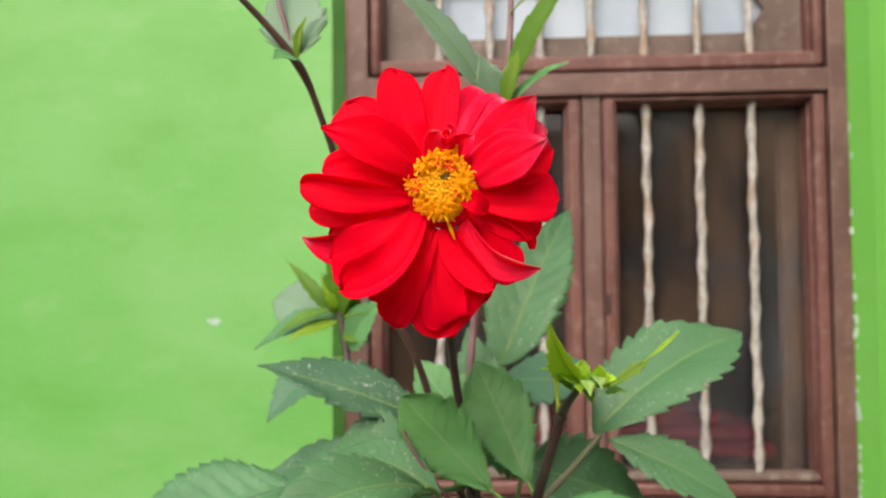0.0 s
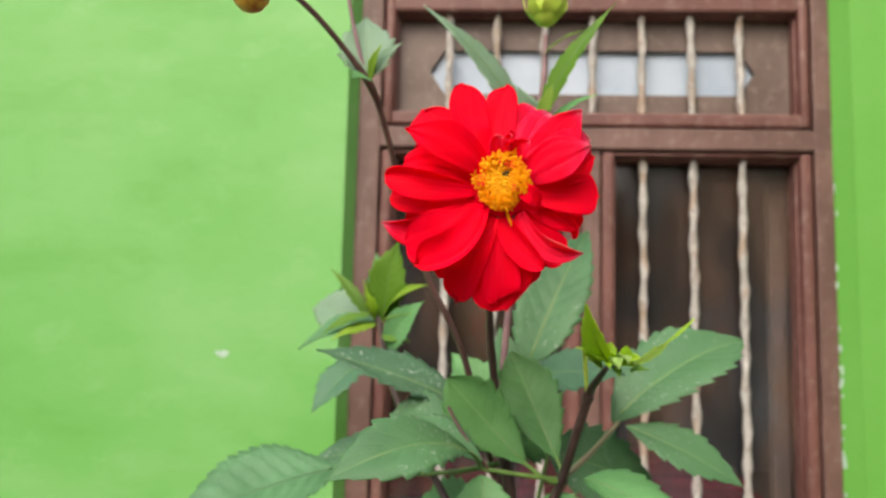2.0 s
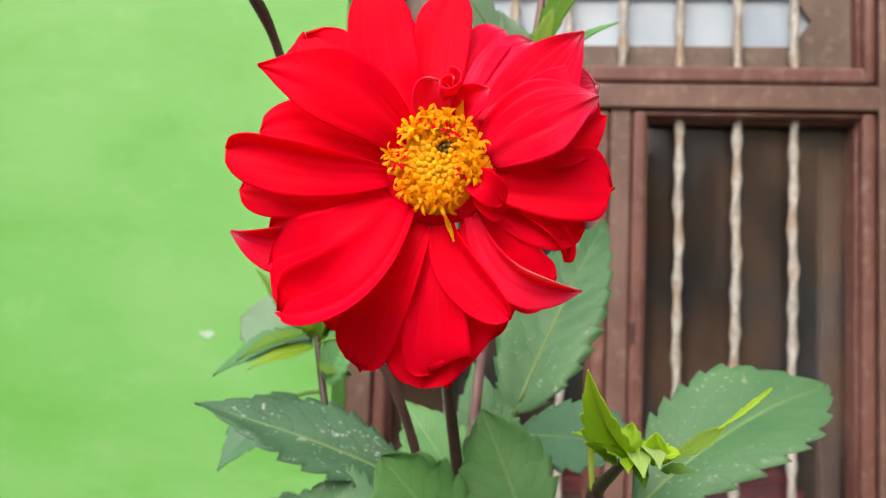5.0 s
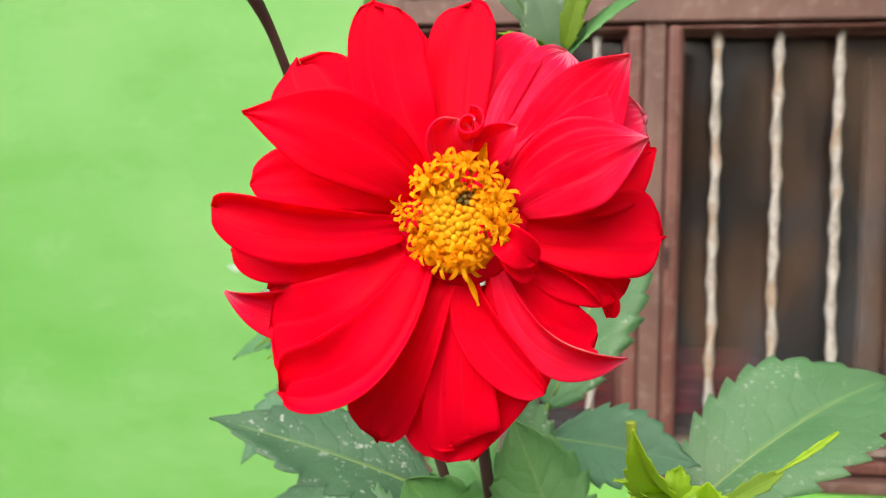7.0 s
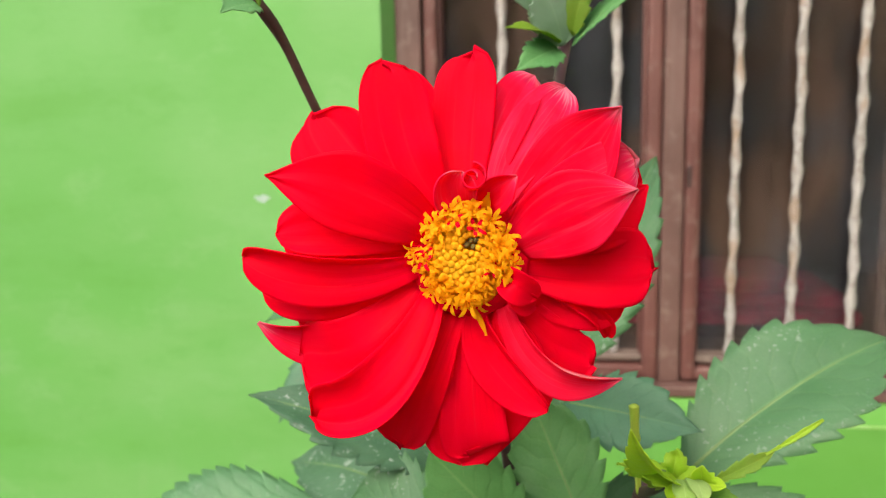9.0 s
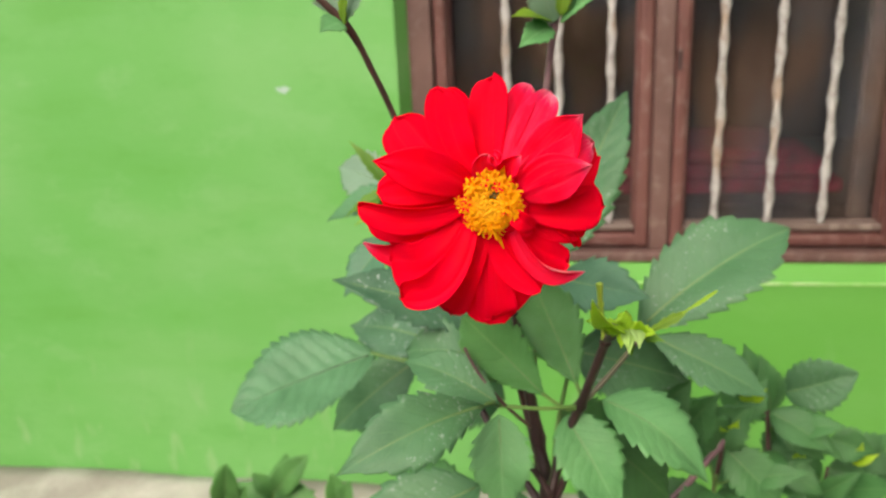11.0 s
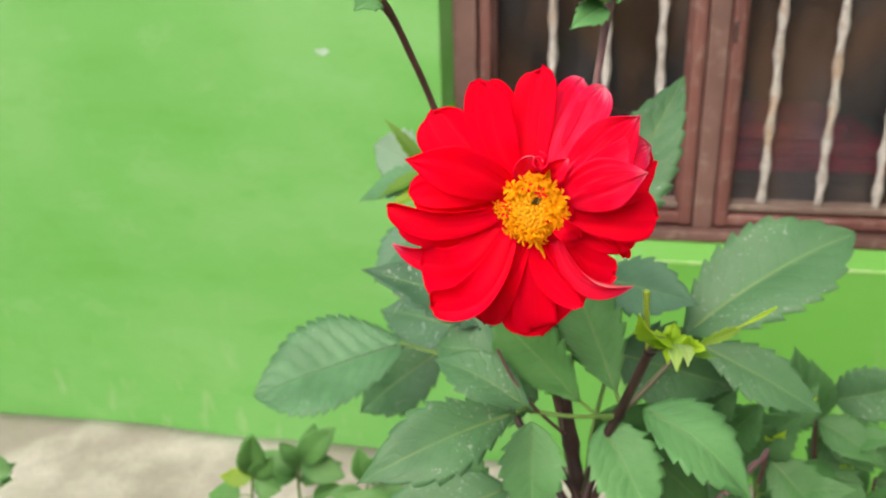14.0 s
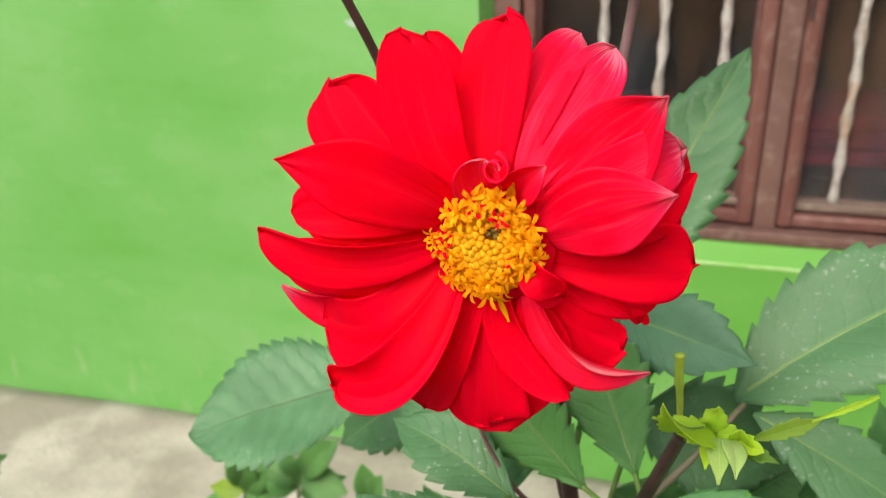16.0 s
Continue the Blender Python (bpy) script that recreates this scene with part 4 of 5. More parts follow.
part("branch", tube([(0.012, 0.500, 0.862), (-0.006, 0.484, 0.89), (-0.020, 0.487, 0.908), (-0.0285, 0.492, 0.922)], 0.0012, 0.0009, knots=(0.95,)), BROWNSTALK, plant)
part("branch", tube([FORK, (0.008, 0.535, 0.86), (0.006, 0.544, 0.927), (0.010, 0.551, 0.985), (0.017, 0.557, 1.036), (0.026, 0.562, 1.110), (0.033, 0.560, 1.152), (0.035, 0.565, 1.192)], 0.0026, 0.0019, knots=(0.72,)), PURPLE, plant)
part("branch", tube([FORK, (-0.02, 0.54, 0.84), (-0.069, 0.60, 0.913), (-0.083, 0.63, 0.942), (-0.094, 0.645, 0.985)], 0.0030, 0.0022), STALK, plant)
part("branch", tube([(-0.081, 0.467, 1.120), (-0.088, 0.468, 1.140), (-0.096, 0.470, 1.172), (-0.103, 0.474, 1.21)], 0.0014, 0.0011), PURPLE, plant)
for a, b in (((0.024, 0.487, 0.822), (0.008, 0.492, 0.846)), ((0.026, 0.489, 0.810), (0.036, 0.486, 0.843))):
    part("stub", tube([a, tuple((p + q) / 2 for p, q in zip(a, b)), b], 0.0024, 0.0022), STALK, plant)


# leaves and their stalks
JOINT, NODE = (-0.008, 0.485, 0.886), (0.043, 0.502, 0.878)


def petiole(points, r0=0.0016, r1=0.0012, skin=None):
    return part("petiole", tube(points, r0, r1, 8), skin or GREENSTALK, plant)


petiole([NODE, (0.018, 0.490, 0.882), JOINT], 0.0015, 0.0013)
petiole([JOINT, (-0.010, 0.476, 0.893), (-0.014, 0.464, 0.898)], 0.0014, 0.0011)
petiole([NODE, (0.034, 0.498, 0.878), (0.019, 0.497, 0.889)], 0.0016, 0.0012)
petiole([NODE, (0.044, 0.505, 0.882), (0.0405, 0.509, 0.891)], 0.0016, 0.0012)
petiole([(-0.008, 0.530, 0.900), (-0.016, 0.533, 0.912), (-0.025, 0.536, 0.924)], 0.0016, 0.0012)
petiole([NODE, (0.064, 0.522, 0.893), (0.086, 0.546, 0.911)], 0.0019, 0.0015, MAUVEGREEN)
leaf(plant, (0.082, 0.549, 0.911), (0.183, 0.590, 0.969), 0.075, (-0.25, -0.60, 0.75), SPOTTED, teeth=10, full=0.57, arch=0.09, blunt=0.60, fold=0.42)
leaf(plant, (0.090, 0.542, 0.909), (0.164, 0.530, 0.873), 0.038, (0.20, -0.72, 0.67), SPOTTED, full=0.53, arch=0.05, blunt=0.76)
leaf(plant, (0.058, 0.511, 0.878), (0.122, 0.488, 0.835), 0.056, (0.41, -0.45, 0.80), full=0.45, arch=0.13)
leaf(plant, (0.034, 0.506, 0.868), (0.068, 0.483, 0.813), 0.047, (0.21, -0.84, 0.51), full=0.42, blunt=0.70)
leaf(plant, (-0.007, 0.479, 0.883), (-0.004, 0.463, 0.821), 0.041, (0.12, -0.96, 0.25), full=0.45, blunt=0.74)
leaf(plant, (-0.013, 0.465, 0.897), (-0.089, 0.400, 0.888), 0.046, (0.36, -0.56, 0.74), SPOTTED, teeth=9, arch=0.18, full=0.60, blunt=0.90)
leaf(plant, (-0.007, 0.478, 0.891), (-0.069, 0.501, 0.907), 0.036, (0.06, -0.52, 0.85), SPOTTED, arch=0.13, full=0.52)
leaf(plant, (-0.112, 0.590, 0.868), (-0.219, 0.555, 0.834), 0.091, (-0.10, -0.52, 0.85), DULL, teeth=14, arch=0.04, quilted=2.6, full=0.57, blunt=0.55, rib_skin=DARKRIB)
petiole([(0.004, 0.525, 0.884), (-0.030, 0.545, 0.874), (-0.075, 0.575, 0.868), (-0.115, 0.590, 0.869)], 0.0018, 0.0014, GREENSTALK)
leaf(plant, (-0.024, 0.536, 0.923), (-0.119, 0.522, 0.955), 0.054, (0.30, -0.46, 0.83), RESIDUE, teeth=9, arch=0.03, full=0.43, blunt=0.73)
leaf(plant, (-0.062, 0.600, 0.874), (-0.148, 0.655, 0.862), 0.060, (0.0, -0.6, 0.8), RESIDUE)
leaf(plant, (-0.102, 0.700, 0.809), (-0.188, 0.700, 0.732), 0.066, (-0.15, -0.85, 0.5), SPOTTED, full=0.5)
leaf(plant, (0.020, 0.497, 0.888), (-0.030, 0.502, 0.939), 0.045, (0.05, -0.97, 0.20), DEEPLEAF, full=0.66, blunt=0.54, arch=-0.03)
leaf(plant, (0.041, 0.509, 0.890), (0.011, 0.530, 0.957), 0.045, (0.05, -0.95, 0.28), DEEPLEAF, full=0.62, blunt=0.60, arch=-0.02)
leaf(plant, (0.026, 0.597, 0.947), (0.077, 0.643, 1.057), 0.057, (-0.16, -0.89, 0.44), SPOTTED, teeth=11, arch=0.05, quilted=2.4, full=0.45, blunt=0.63)
petiole([(0.012, 0.53, 0.885), (0.017, 0.57, 0.92), (0.026, 0.597, 0.949)])
leaf(plant, (0.027, 0.562, 0.942), (0.086, 0.524, 0.944), 0.042, (-0.45, -0.62, 0.64), DULLDARK, arch=0.03, full=0.51)
leaf(plant, (-0.026, 0.525, 0.799), (-0.125, 0.489, 0.756), 0.066, (-0.09, -0.65, 0.75), SPOTTED, teeth=9, full=0.46)
leaf(plant, (0.050, 0.500, 0.775), (0.155, 0.455, 0.752), 0.085, (0.1, -0.6, 0.8), teeth=9)
petiole([FORK, (0.04, 0.497, 0.782), (0.052, 0.50, 0.775)], 0.0024, 0.0018)
leaf(plant, (0.040, 0.562, 0.888), (0.122, 0.580, 0.858), 0.062, (0.1, -0.85, 0.5), SPOTTED)
petiole([FORK, (0.028, 0.54, 0.84), (0.040, 0.562, 0.889)])
leaf(plant, (0.000, 0.520, 0.800), (-0.012, 0.500, 0.735), 0.055, (0.0, -0.9, 0.4), BACKLEAF)
leaf(plant, (-0.010, 0.560, 0.850), (-0.060, 0.590, 0.830), 0.055, (0.0, -0.7, 0.7), BACKLEAF)
leaf(plant, (0.030, 0.560, 0.840), (0.075, 0.570, 0.800), 0.055, (0.0, -0.8, 0.5), BACKLEAF)
leaf(plant, (0.010, 0.570, 0.900), (0.045, 0.600, 0.890), 0.050, (0.0, -0.8, 0.5), BACKLEAF)
leaf(plant, (0.060, 0.540, 0.830), (0.110, 0.560, 0.770), 0.055, (0.2, -0.8, 0.5), BACKLEAF)

leaf(plant, (0.018, 0.560, 0.915), (0.004, 0.575, 0.975), 0.036, (0.1, -0.95, 0.2), SPOTTED)
leaf(plant, (0.004, 0.552, 0.912), (-0.030, 0.570, 0.955), 0.040, (0.1, -0.95, 0.3), LEAF)
leaf(plant, (-0.030, 0.500, 0.915), (-0.072, 0.520, 0.905), 0.045, (0.0, -0.7, 0.7), SPOTTED)
# young shoot on the side branch: a bare bud stalk, a torn toothed leaf, bracts, a drooping bud and a long half-folded ribbon leaf
TIPS = (0.056, 0.482, 0.934)
part("shoot", tube([TIPS, (0.055, 0.480, 0.948), (0.0535, 0.474, 0.962), (0.053, 0.472, 0.970), (0.0527, 0.4715, 0.9735)], 0.0010, 0.0019, 8, knots=(0.45,)), BUDGREEN, plant)
leaf(plant, (0.0644, 0.4585, 0.9535), (0.0475, 0.420, 0.984), 0.017, (-0.30, -0.70, -0.45), LIME, teeth=6, fold=0.75, wave=1.2, full=0.34, blunt=0.55, quilted=0.0)
leaf(plant, (0.0655, 0.459, 0.951), (0.0665, 0.455, 0.964), 0.010, (-0.1, -0.95, 0.2), SHOOT, teeth=5, wave=4.0, full=0.55, blunt=0.55)
leaf(plant, (0.0655, 0.4535, 0.9505), (0.0465, 0.4475, 0.9620), 0.010, (0.2, -0.55, 0.8), SHOOT, teeth=4, fold=0.5, curl=0.1)
leaf(plant, (0.062, 0.456, 0.949), (0.0505, 0.452, 0.957), 0.006, (0, -0.7, 0.7), YOUNG, teeth=4)
leaf(plant, (0.068, 0.452, 0.954), (0.0675, 0.432, 0.9495), 0.009, (-0.1, -0.5, 0.8), BUDSEPAL, teeth=0, arch=0.16, full=0.5)
leaf(plant, (0.070, 0.452, 0.954), (0.0725, 0.432, 0.9525), 0.009, (0.25, -0.5, 0.8), BUDSEPAL, teeth=0, arch=0.18, full=0.5)
leaf(plant, (0.067, 0.453, 0.952), (0.0635, 0.439, 0.9495), 0.007, (-0.4, -0.6, 0.6), LIME, teeth=0, arch=0.14, full=0.5)
leaf(plant, (0.068, 0.452, 0.950), (0.069, 0.440, 0.9445), 0.006, (0.1, -0.9, 0.2), OLIVE, teeth=3)
leaf(plant, (0.0755, 0.456, 0.9505), (0.0735, 0.446, 0.9620), 0.010, (-0.2, -0.9, 0.3), LIME, teeth=3, fold=0.7, wave=1.5, full=0.55, blunt=0.42)
leaf(plant, (0.073, 0.452, 0.952), (0.0815, 0.445, 0.9555), 0.009, (-0.1, -0.7, 0.7), LIME, teeth=3, wave=1.0, fold=0.6, blunt=0.4)
leaf(plant, (0.067, 0.457, 0.9515), (0.0775, 0.452, 0.9565), 0.008, (0.1, -0.7, 0.6), SHOOT, teeth=3, arch=0.12)
leaf(plant, (0.077, 0.455, 0.948), (0.0875, 0.449, 0.9490), 0.006, (0.1, -0.6, 0.8), OLIVE, teeth=3)
leaf(plant, (0.079, 0.459, 0.950), (0.0990, 0.4555, 0.9640), 0.0065, (-0.45, -0.75, 0.45), YOUNG, teeth=4, fold=0.7, wave=1.5, arch=-0.05, full=0.62, blunt=0.6)
leaf(plant, (0.0965, 0.4555, 0.963), (0.1130, 0.450, 0.9785), 0.0024, (-0.45, -0.75, 0.45), SHOOT, teeth=4, fold=0.9, wave=2.5, arch=-0.05, full=0.66, blunt=0.5)
part("branch", tube([(0.0575, 0.483, 0.934), (0.0605, 0.471, 0.941), (0.0645, 0.460, 0.9490)], 0.0025, 0.0017, 10), STALK, plant)
part("node_ring", tube([(0.0565, 0.488, 0.928), (0.0575, 0.486, 0.932), (0.059, 0.484, 0.937)], 0.0028, 0.0032, 10), BROWNSTALK, plant)

# leafy side shoot behind
KNOT = (-0.094, 0.645, 0.982)
leaf(plant, (-0.089, 0.642, 0.979), (-0.076, 0.622, 1.043), 0.040, (-0.4, -0.9, 0.05), OLIVE, teeth=7, full=0.5)
leaf(plant, (-0.086, 0.650, 0.985), (-0.098, 0.650, 1.036), 0.026, (-0.3, -0.9, 0.1), LEAF)
leaf(plant, (-0.104, 0.650, 0.984), (-0.136, 0.654, 1.022), 0.012, (0.3, -0.8, 0.5), OLIVE, teeth=6)
leaf(plant, (-0.112, 0.668, 0.984), (-0.160, 0.700, 0.990), 0.044, (0.1, -0.9, 0.4), UNDERSIDE)
leaf(plant, (-0.096, 0.645, 0.978), (-0.162, 0.660, 0.954), 0.034, (-0.3, -0.5, 0.8), DULL, arch=0.10)
leaf(plant, (-0.094, 0.640, 0.976), (-0.128, 0.622, 0.962), 0.016, (-0.1, -0.6, 0.8), YOUNG, teeth=5)
leaf(plant, (-0.088, 0.640, 0.982), (-0.050, 0.600, 1.006), 0.018, (-0.3, -0.6, 0.7), YOUNG, arch=0.12)
leaf(plant, (-0.084, 0.630, 0.958), (-0.053, 0.602, 0.994), 0.030, (-0.4, -0.9, 0.3), LEAF)
leaf(plant, (-0.103, 0.640, 0.947), (-0.139, 0.612, 0.906), 0.037, (-0.55, -0.80, 0.15), DULLDARK, teeth=7, full=0.45)
leaf(plant, (-0.096, 0.644, 0.980), (-0.106, 0.636, 1.012), 0.009, (0.2, -1, 0), YOUNG, teeth=4)
leaf(plant, (-0.092, 0.643, 0.982), (-0.090, 0.634, 1.010), 0.010, (-0.2, -1, 0), YOUNG, teeth=4)
leaf(plant, (-0.098, 0.640, 0.984), (-0.138, 0.632, 0.966), 0.015, (-0.2, -0.5, 0.8), OLIVE, teeth=5, fold=0.5)
leaf(plant, (-0.090, 0.640, 0.978), (-0.062, 0.606, 0.984), 0.012, (-0.3, -0.6, 0.7), YOUNG, teeth=4, fold=0.5)
leaf(plant, (-0.095, 0.640, 0.985), (-0.102, 0.630, 1.002), 0.008, (0.2, -1, 0.1), SHOOT, teeth=3)
leaf(plant, (-0.088, 0.636, 0.970), (-0.064, 0.610, 0.962), 0.016, (-0.3, -0.8, 0.5), OLIVE, teeth=5)
part("petiole", tube([(-0.086, 0.636, 0.950), (-0.098, 0.640, 0.948), (-0.108, 0.640, 0.944)], 0.0012, 0.0010, 6), GREENSTALK, plant)

part("shoot", tube([KNOT, (-0.092, 0.644, 0.998), (-0.090, 0.640, 1.016), (-0.089, 0.638, 1.026)], 0.0022, 0.0014, 8), GREENSTALK, plant)

# leaves and bud on the tall stalk behind the flower
leaf(plant, (0.020, 0.559, 1.120), (-0.054, 0.530, 1.200), 0.030, (0.5, -0.7, 0.5), UNDERSIDE, teeth=8, full=0.38)
leaf(plant, (0.030, 0.555, 1.124), (0.080, 0.520, 1.198), 0.020, (-0.6, -0.7, 0.2), OLIVE, teeth=8, full=0.40)
leaf(plant, (0.026, 0.556, 1.112), (0.014, 0.545, 1.146), 0.026, (0.2, -0.9, 0.2), UNDERSIDE)
leaf(plant, (0.030, 0.556, 1.112), (0.068, 0.530, 1.136), 0.020, (-0.2, -0.6, 0.8), LEAF)
leaf(plant, (0.024, 0.552, 1.110), (0.006, 0.530, 1.100), 0.019, (0.1, -0.8, 0.5), LEAF, teeth=6)
leaf(plant, (0.024, 0.552, 1.113), (0.002, 0.528, 1.118), 0.017, (0.0, -0.5, 0.9), YOUNG, teeth=5)
leaf(plant, (0.030, 0.554, 1.116), (0.040, 0.542, 1.150), 0.012, (-0.3, -0.9, 0.1), YOUNG, teeth=5)
leaf(plant, (0.034, 0.560, 1.176), (0.060, 0.545, 1.188), 0.012, (0.1, -0.5, 0.8), YOUNG, teeth=4)


def bud(at, size, skin, sepals, droop, reach=0.75):
    """A closed bud in a ring of pointed sepals."""
    x, y, z = at
    bm = bmesh.new()
    bmesh.ops.create_uvsphere(bm, u_segments=20, v_segments=12, radius=size)
    for v in bm.verts:
        a = math.atan2(v.co.y, v.co.x)
        w = 1 + 0.05 * math.cos(7 * a + 9 * v.co.z / size)
        v.co = Vector((x + v.co.x * w, y + v.co.y * w, z + v.co.z * (1.35 if droop > 0 else 1.08) * droop))
    body = part("bud", smooth(bm), skin, plant)
    for k in range(sepals):
        a = math.tau * k / sepals + 0.3
        o = Vector((math.cos(a), math.sin(a), 0))
        b = Vector(at) + o * size * 0.35 - Vector((0, 0, size * 0.95 * droop))
        t = Vector(at) + o * size * (1.45 if droop > 0 else 1.12) + Vector((0, 0, size * reach * droop))
        leaf(body, b, t, size * 0.95, o - Vector((0, 0, 0.3 * droop)), BUDGREEN, arch=0.18, fold=0.1, teeth=0, name="sepal", full=0.45, seed=k)
    return body


bud((0.035, 0.565, 1.214), 0.0115, BUDGREEN, 7, 1)
bud((-0.140, 0.403, 1.152), 0.0105, BUDRED, 6, -1, 0.05)
leaf(plant, (-0.082, 0.464, 1.124), (-0.089, 0.488, 1.174), 0.038, (0.1, -0.9, -0.2), UNDERSIDE, arch=0.05, teeth=6)
leaf(plant, (-0.080, 0.460, 1.124), (-0.060, 0.448, 1.141), 0.013, (0.0, -0.8, 0.5), UNDERSIDE, teeth=5)
leaf(plant, (-0.080, 0.459, 1.121), (-0.072, 0.446, 1.139), 0.009, (-0.4, -0.8, 0.3), YOUNG, teeth=4)
leaf(plant, (-0.081, 0.460, 1.122), (-0.089, 0.446, 1.118), 0.016, (0.0, -0.8, 0.5), LEAF, teeth=5)

# ---- other plants ----

def shrub(name, label, base, stalks, blades, skin, fill, seed, blunt=0.8, teeth=8):
    """Leafy stalks from one root, with the named leaves and looser ones round each stalk."""
    rng = random.Random(seed)
    root = thing(name, label, "plant", base, group="seedlings beside the concrete" if name == "seedling" else "")
    for way in stalks:
        part("stalk", tube([base, *way], 0.0036, 0.0016), BROWNSTALK if seed % 2 else GREENSTALK, root)
    for b, t, w, face in blades:
        leaf(root, b, t, w, face, skin, arch=0.08, blunt=blunt, teeth=teeth, full=0.5 if blunt < 0.7 else 0.42)
    for n in range(fill[0]):
        way = [base, *stalks[n % len(stalks)]]
        s = rng.uniform(fill[1], 0.94)
        b = curve_point(way, s)
        a = rng.uniform(0, math.tau)
        length = rng.uniform(fill[2], fill[3])
        o = Vector((math.cos(a), math.sin(a) * 0.8, rng.uniform(-0.45, 0.55))).normalized()
        start = b + o * 0.022
        if n % 2:
            part("petiole", tube([b, b + o * 0.013 + Vector((0, 0, 0.002)), start + o * 0.002], 0.0012, 0.0009, 6), GREENSTALK, root)
        else:
            start = b + o * 0.004
        leaf(root, start, start + o * length, length * rng.uniform(0.5, 0.68), (rng.uniform(-0.4, 0.4), -0.55, rng.uniform(0.5, 1.0)), skin, arch=rng.uniform(0.02, 0.14), fold=rng.uniform(0.1, 0.4), teeth=teeth, seed=n, blunt=blunt)
    return root


shrub("dahlia_bush", "low leafy dahlia bush without flowers", (0.20, 0.66, -0.03),
      [[(0.19, 0.65, 0.35), (0.16, 0.63, 0.62), (0.150, 0.62, 0.70), (0.156, 0.62, 0.782)], [(0.22, 0.68, 0.4), (0.215, 0.69, 0.65), (0.204, 0.685, 0.776)],
       [(0.24, 0.70, 0.4), (0.26, 0.71, 0.60), (0.27, 0.72, 0.70)], [(0.27, 0.72, 0.35), (0.33, 0.76, 0.55), (0.36, 0.78, 0.66)], [(0.15, 0.62, 0.4), (0.12, 0.59, 0.62), (0.099, 0.57, 0.745)]],
      [((0.208, 0.690, 0.774), (0.268, 0.672, 0.735), 0.026, (0.3, -0.7, 0.6)), ((0.156, 0.680, 0.737), (0.224, 0.670, 0.680), 0.046, (0.2, -0.75, 0.6)), ((0.216, 0.680, 0.726), (0.252, 0.670, 0.704), 0.028, (0.1, -0.8, 0.5)), ((0.254, 0.69, 0.691), (0.284, 0.68, 0.724), 0.024, (0.2, -0.8, 0.5)), ((0.204, 0.690, 0.778), (0.184, 0.700, 0.832), 0.036, (-0.2, -0.95, 0.2)), ((0.206, 0.682, 0.776), (0.252, 0.660, 0.752), 0.038, (0.2, -0.7, 0.7)),
       ((0.160, 0.620, 0.776), (0.200, 0.600, 0.737), 0.042, (0.1, -0.8, 0.5)), ((0.155, 0.622, 0.782), (0.135, 0.610, 0.812), 0.034, (0.1, -0.8, 0.5)), ((0.27, 0.72, 0.70), (0.305, 0.715, 0.690), 0.036, (0.1, -0.9, 0.4)), ((0.300, 0.74, 0.69), (0.345, 0.75, 0.712), 0.046, (0.1, -0.7, 0.7))],
      BACKLEAF, (105, 0.52, 0.034, 0.062), 3)
bush = bpy.data.objects["dahlia_bush"]
leaf(bush, (0.220, 0.700, 0.786), (0.272, 0.682, 0.816), 0.050, (0.2, -0.85, 0.4), SPOTTED, teeth=9, full=0.5, blunt=0.55)
part("branch", tube([(0.085, 0.590, 0.690), (0.098, 0.600, 0.721), (0.126, 0.610, 0.746), (0.153, 0.620, 0.779), (0.164, 0.630, 0.790)], 0.0030, 0.0024, knots=(0.25, 0.75)), PURPLE, bush, label="red-brown slanting branch")
for b, t, w, f, skin in (
        ((0.160, 0.628, 0.786), (0.166, 0.615, 0.806), 0.010, (0, -0.9, 0.3), LIME), ((0.160, 0.628, 0.786), (0.152, 0.615, 0.800), 0.008, (-0.2, -0.9, 0.3), SHOOT),
        ((0.180, 0.655, 0.800), (0.176, 0.645, 0.822), 0.012, (-0.2, -0.9, 0.2), SHOOT), ((0.181, 0.655, 0.800), (0.192, 0.645, 0.818), 0.010, (0.2, -0.9, 0.2), LIME),
        ((0.236, 0.690, 0.722), (0.231, 0.680, 0.745), 0.012, (-0.2, -0.9, 0.2), SHOOT), ((0.282, 0.705, 0.715), (0.288, 0.695, 0.742), 0.012, (0.2, -0.9, 0.3), SHOOT), ((0.286, 0.705, 0.714), (0.304, 0.700, 0.728), 0.009, (0.2, -0.8, 0.5), LIME),
        ((0.208, 0.690, 0.772), (0.196, 0.692, 0.826), 0.032, (0.3, -0.9, 0.3), BACKLEAF), ((0.215, 0.690, 0.768), (0.252, 0.675, 0.735), 0.036, (0.1, -0.8, 0.5), BACKLEAF), ((0.262, 0.70, 0.742), (0.300, 0.70, 0.730), 0.034, (0.1, -0.9, 0.3), BACKLEAF),
        ((0.310, 0.71, 0.725), (0.372, 0.705, 0.745), 0.050, (0.1, -0.75, 0.6), BACKLEAF), ((0.318, 0.71, 0.715), (0.365, 0.69, 0.690), 0.046, (0.1, -0.8, 0.5), BACKLEAF)):
    leaf(bush, b, t, w, f, skin, teeth=5 if w < 0.02 else 9)
for b, t, w in (((0.120, 0.620, 0.787), (0.149, 0.610, 0.832), 0.042), ((0.147, 0.630, 0.779), (0.177, 0.620, 0.818), 0.042), ((0.103, 0.600, 0.821), (0.127, 0.600, 0.848), 0.036), ((0.166, 0.660, 0.788), (0.196, 0.660, 0.822), 0.046)):
    leaf(bush, b, t, w, (0.1, -0.75, 0.6), BACKLEAF)
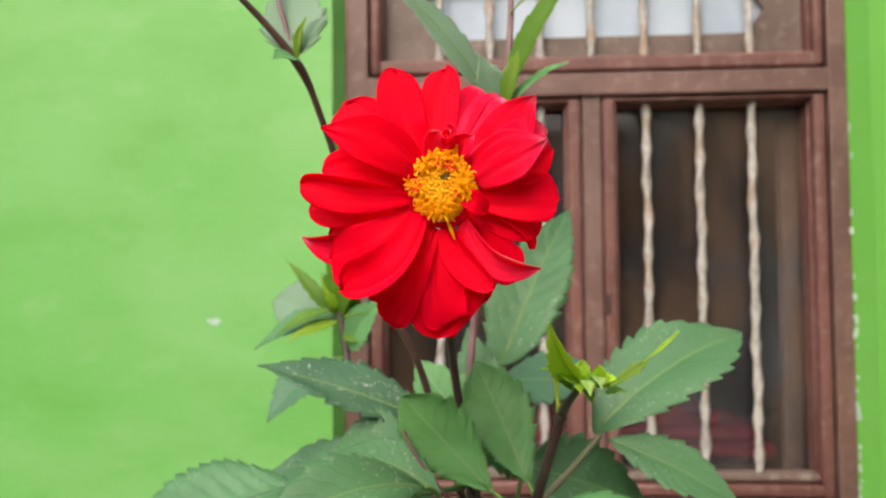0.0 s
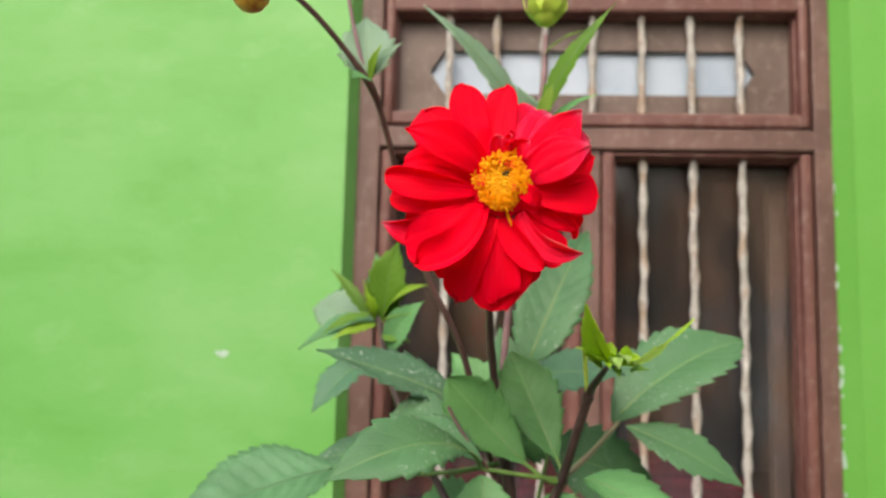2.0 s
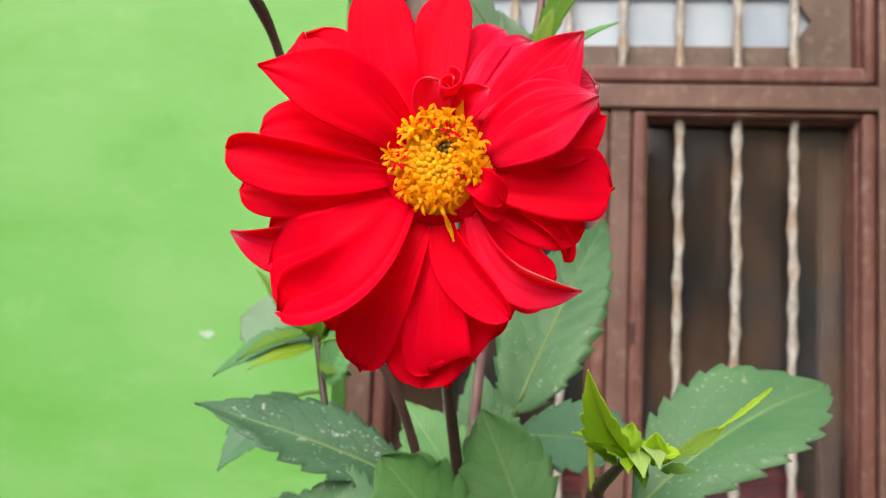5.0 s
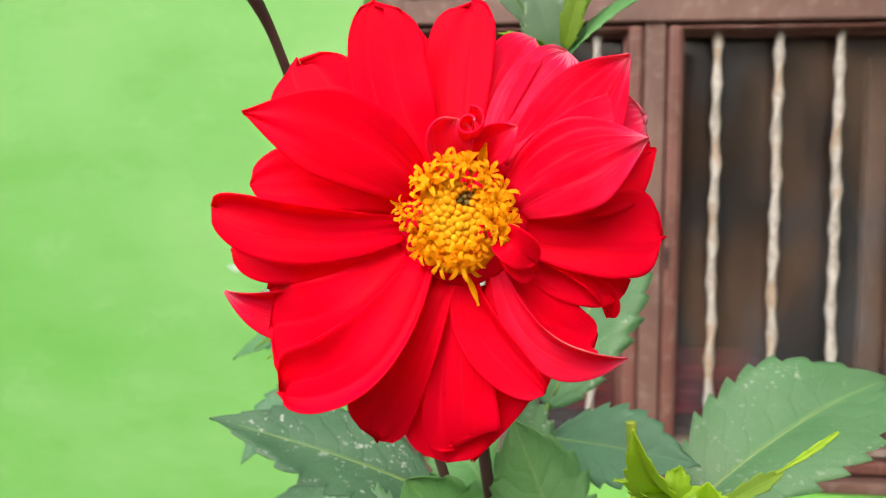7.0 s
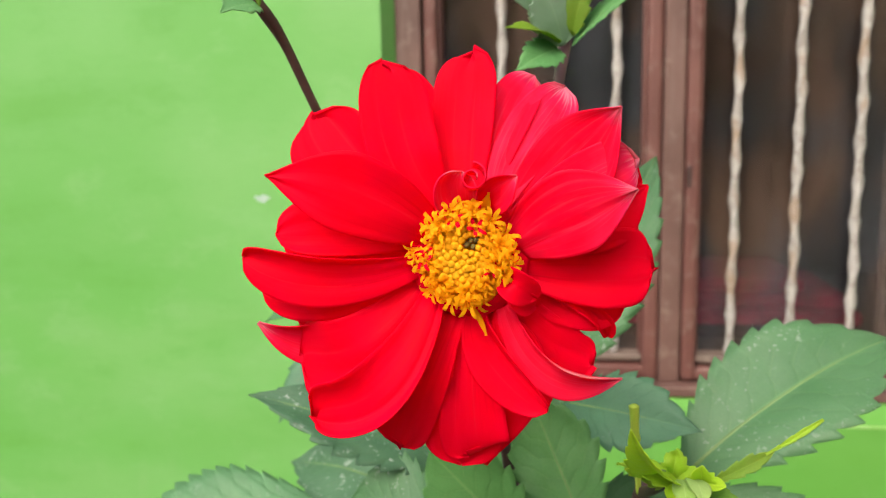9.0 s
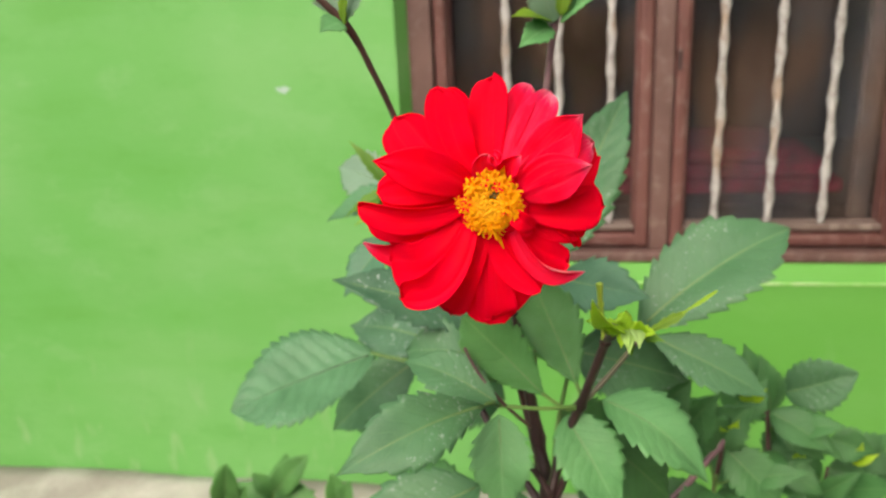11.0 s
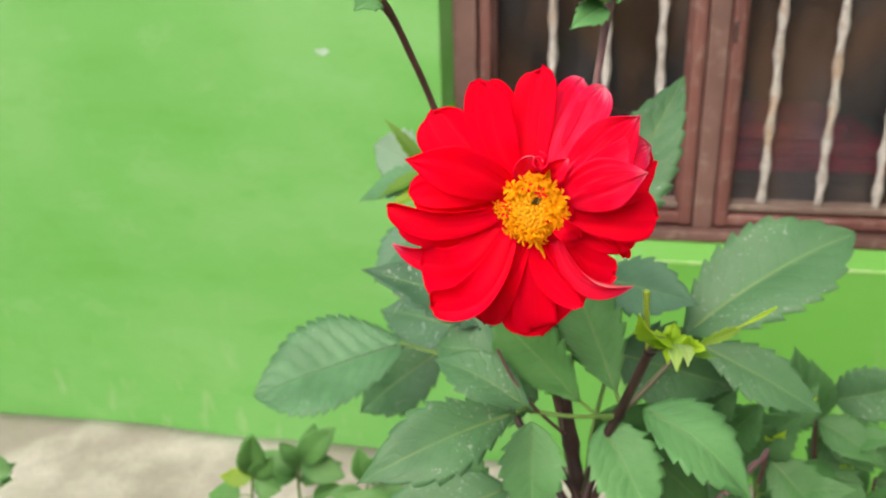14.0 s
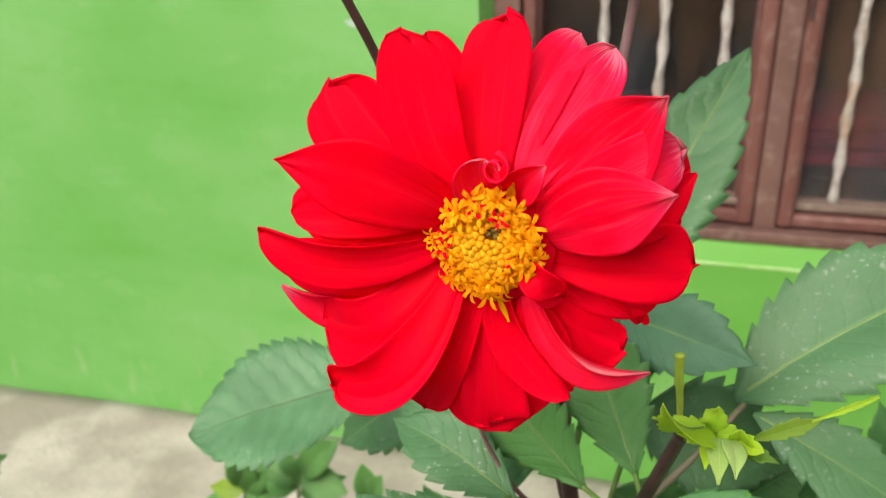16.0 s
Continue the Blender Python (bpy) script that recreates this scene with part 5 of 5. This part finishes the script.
shrub("dahlia_bush", "dark green undergrowth round the dahlia stem", (0.06, 0.62, -0.03),
      [[(0.05, 0.60, 0.35), (0.04, 0.58, 0.60), (0.05, 0.57, 0.76)], [(0.02, 0.62, 0.35), (-0.03, 0.60, 0.6), (-0.05, 0.58, 0.74)], [(0.09, 0.62, 0.35), (0.12, 0.60, 0.58), (0.13, 0.58, 0.70)]],
      [], BACKLEAF, (42, 0.60, 0.05, 0.08), 5)
shrub("seedling", "small round-leaved green plant beside the concrete", (-0.43, 0.95, -0.03),
      [[(-0.44, 0.94, 0.25), (-0.435, 0.93, 0.40), (-0.426, 0.925, 0.470)]],
      [((-0.428, 0.925, 0.468), (-0.408, 0.905, 0.548), 0.044, (0.3, -0.9, 0.1)), ((-0.428, 0.925, 0.468), (-0.424, 0.93, 0.530), 0.040, (-0.5, -0.85, 0.1)), ((-0.426, 0.925, 0.462), (-0.388, 0.915, 0.510), 0.034, (0.3, -0.9, 0.2)), ((-0.424, 0.925, 0.462), (-0.384, 0.92, 0.452), 0.042, (0, -0.9, 0.4))],
      SEEDLEAF, (3, 0.62, 0.05, 0.075), 8, 0.55, 0)
leaf(bpy.data.objects["seedling"], (-0.428, 0.925, 0.462), (-0.480, 0.93, 0.456), 0.028, (0, -0.8, 0.6), YOUNG, teeth=6)
shrub("seedling", "small round-leaved green plant beside the concrete", (-0.37, 1.0, -0.03),
      [[(-0.38, 1.0, 0.25), (-0.395, 1.0, 0.38), (-0.390, 1.0, 0.440)]],
      [((-0.388, 1.0, 0.440), (-0.330, 1.0, 0.505), 0.046, (-0.2, -0.9, 0.3)), ((-0.390, 1.0, 0.440), (-0.418, 1.0, 0.470), 0.030, (0.3, -0.9, 0.3)), ((-0.388, 1.0, 0.438), (-0.318, 0.99, 0.430), 0.048, (0, -0.7, 0.7))],
      SEEDLEAF, (5, 0.62, 0.05, 0.08), 10, 0.55, 0)
shrub("seedling", "small round-leaved green plant beside the concrete", (-0.28, 0.98, -0.03),
      [[(-0.285, 0.98, 0.25), (-0.29, 0.98, 0.36), (-0.283, 0.985, 0.430)], [(-0.24, 0.95, 0.25), (-0.21, 0.93, 0.36), (-0.20, 0.92, 0.45)]],
      [((-0.283, 0.985, 0.430), (-0.292, 0.98, 0.490), 0.036, (0.2, -0.9, 0.2)), ((-0.283, 0.985, 0.430), (-0.262, 0.97, 0.485), 0.036, (-0.2, -0.9, 0.2))],
      SEEDLEAF, (18, 0.55, 0.05, 0.085), 12, 0.55, 0)
shrub("seedling", "small round-leaved green plant beside the concrete", (-0.92, 0.97, -0.03),
      [[(-0.92, 0.97, 0.2), (-0.905, 0.97, 0.33), (-0.895, 0.97, 0.39)]],
      [((-0.895, 0.97, 0.392), (-0.850, 0.965, 0.390), 0.046, (0, -0.8, 0.6))], SEEDLEAF, (4, 0.7, 0.03, 0.045), 14, 0.55, 0)
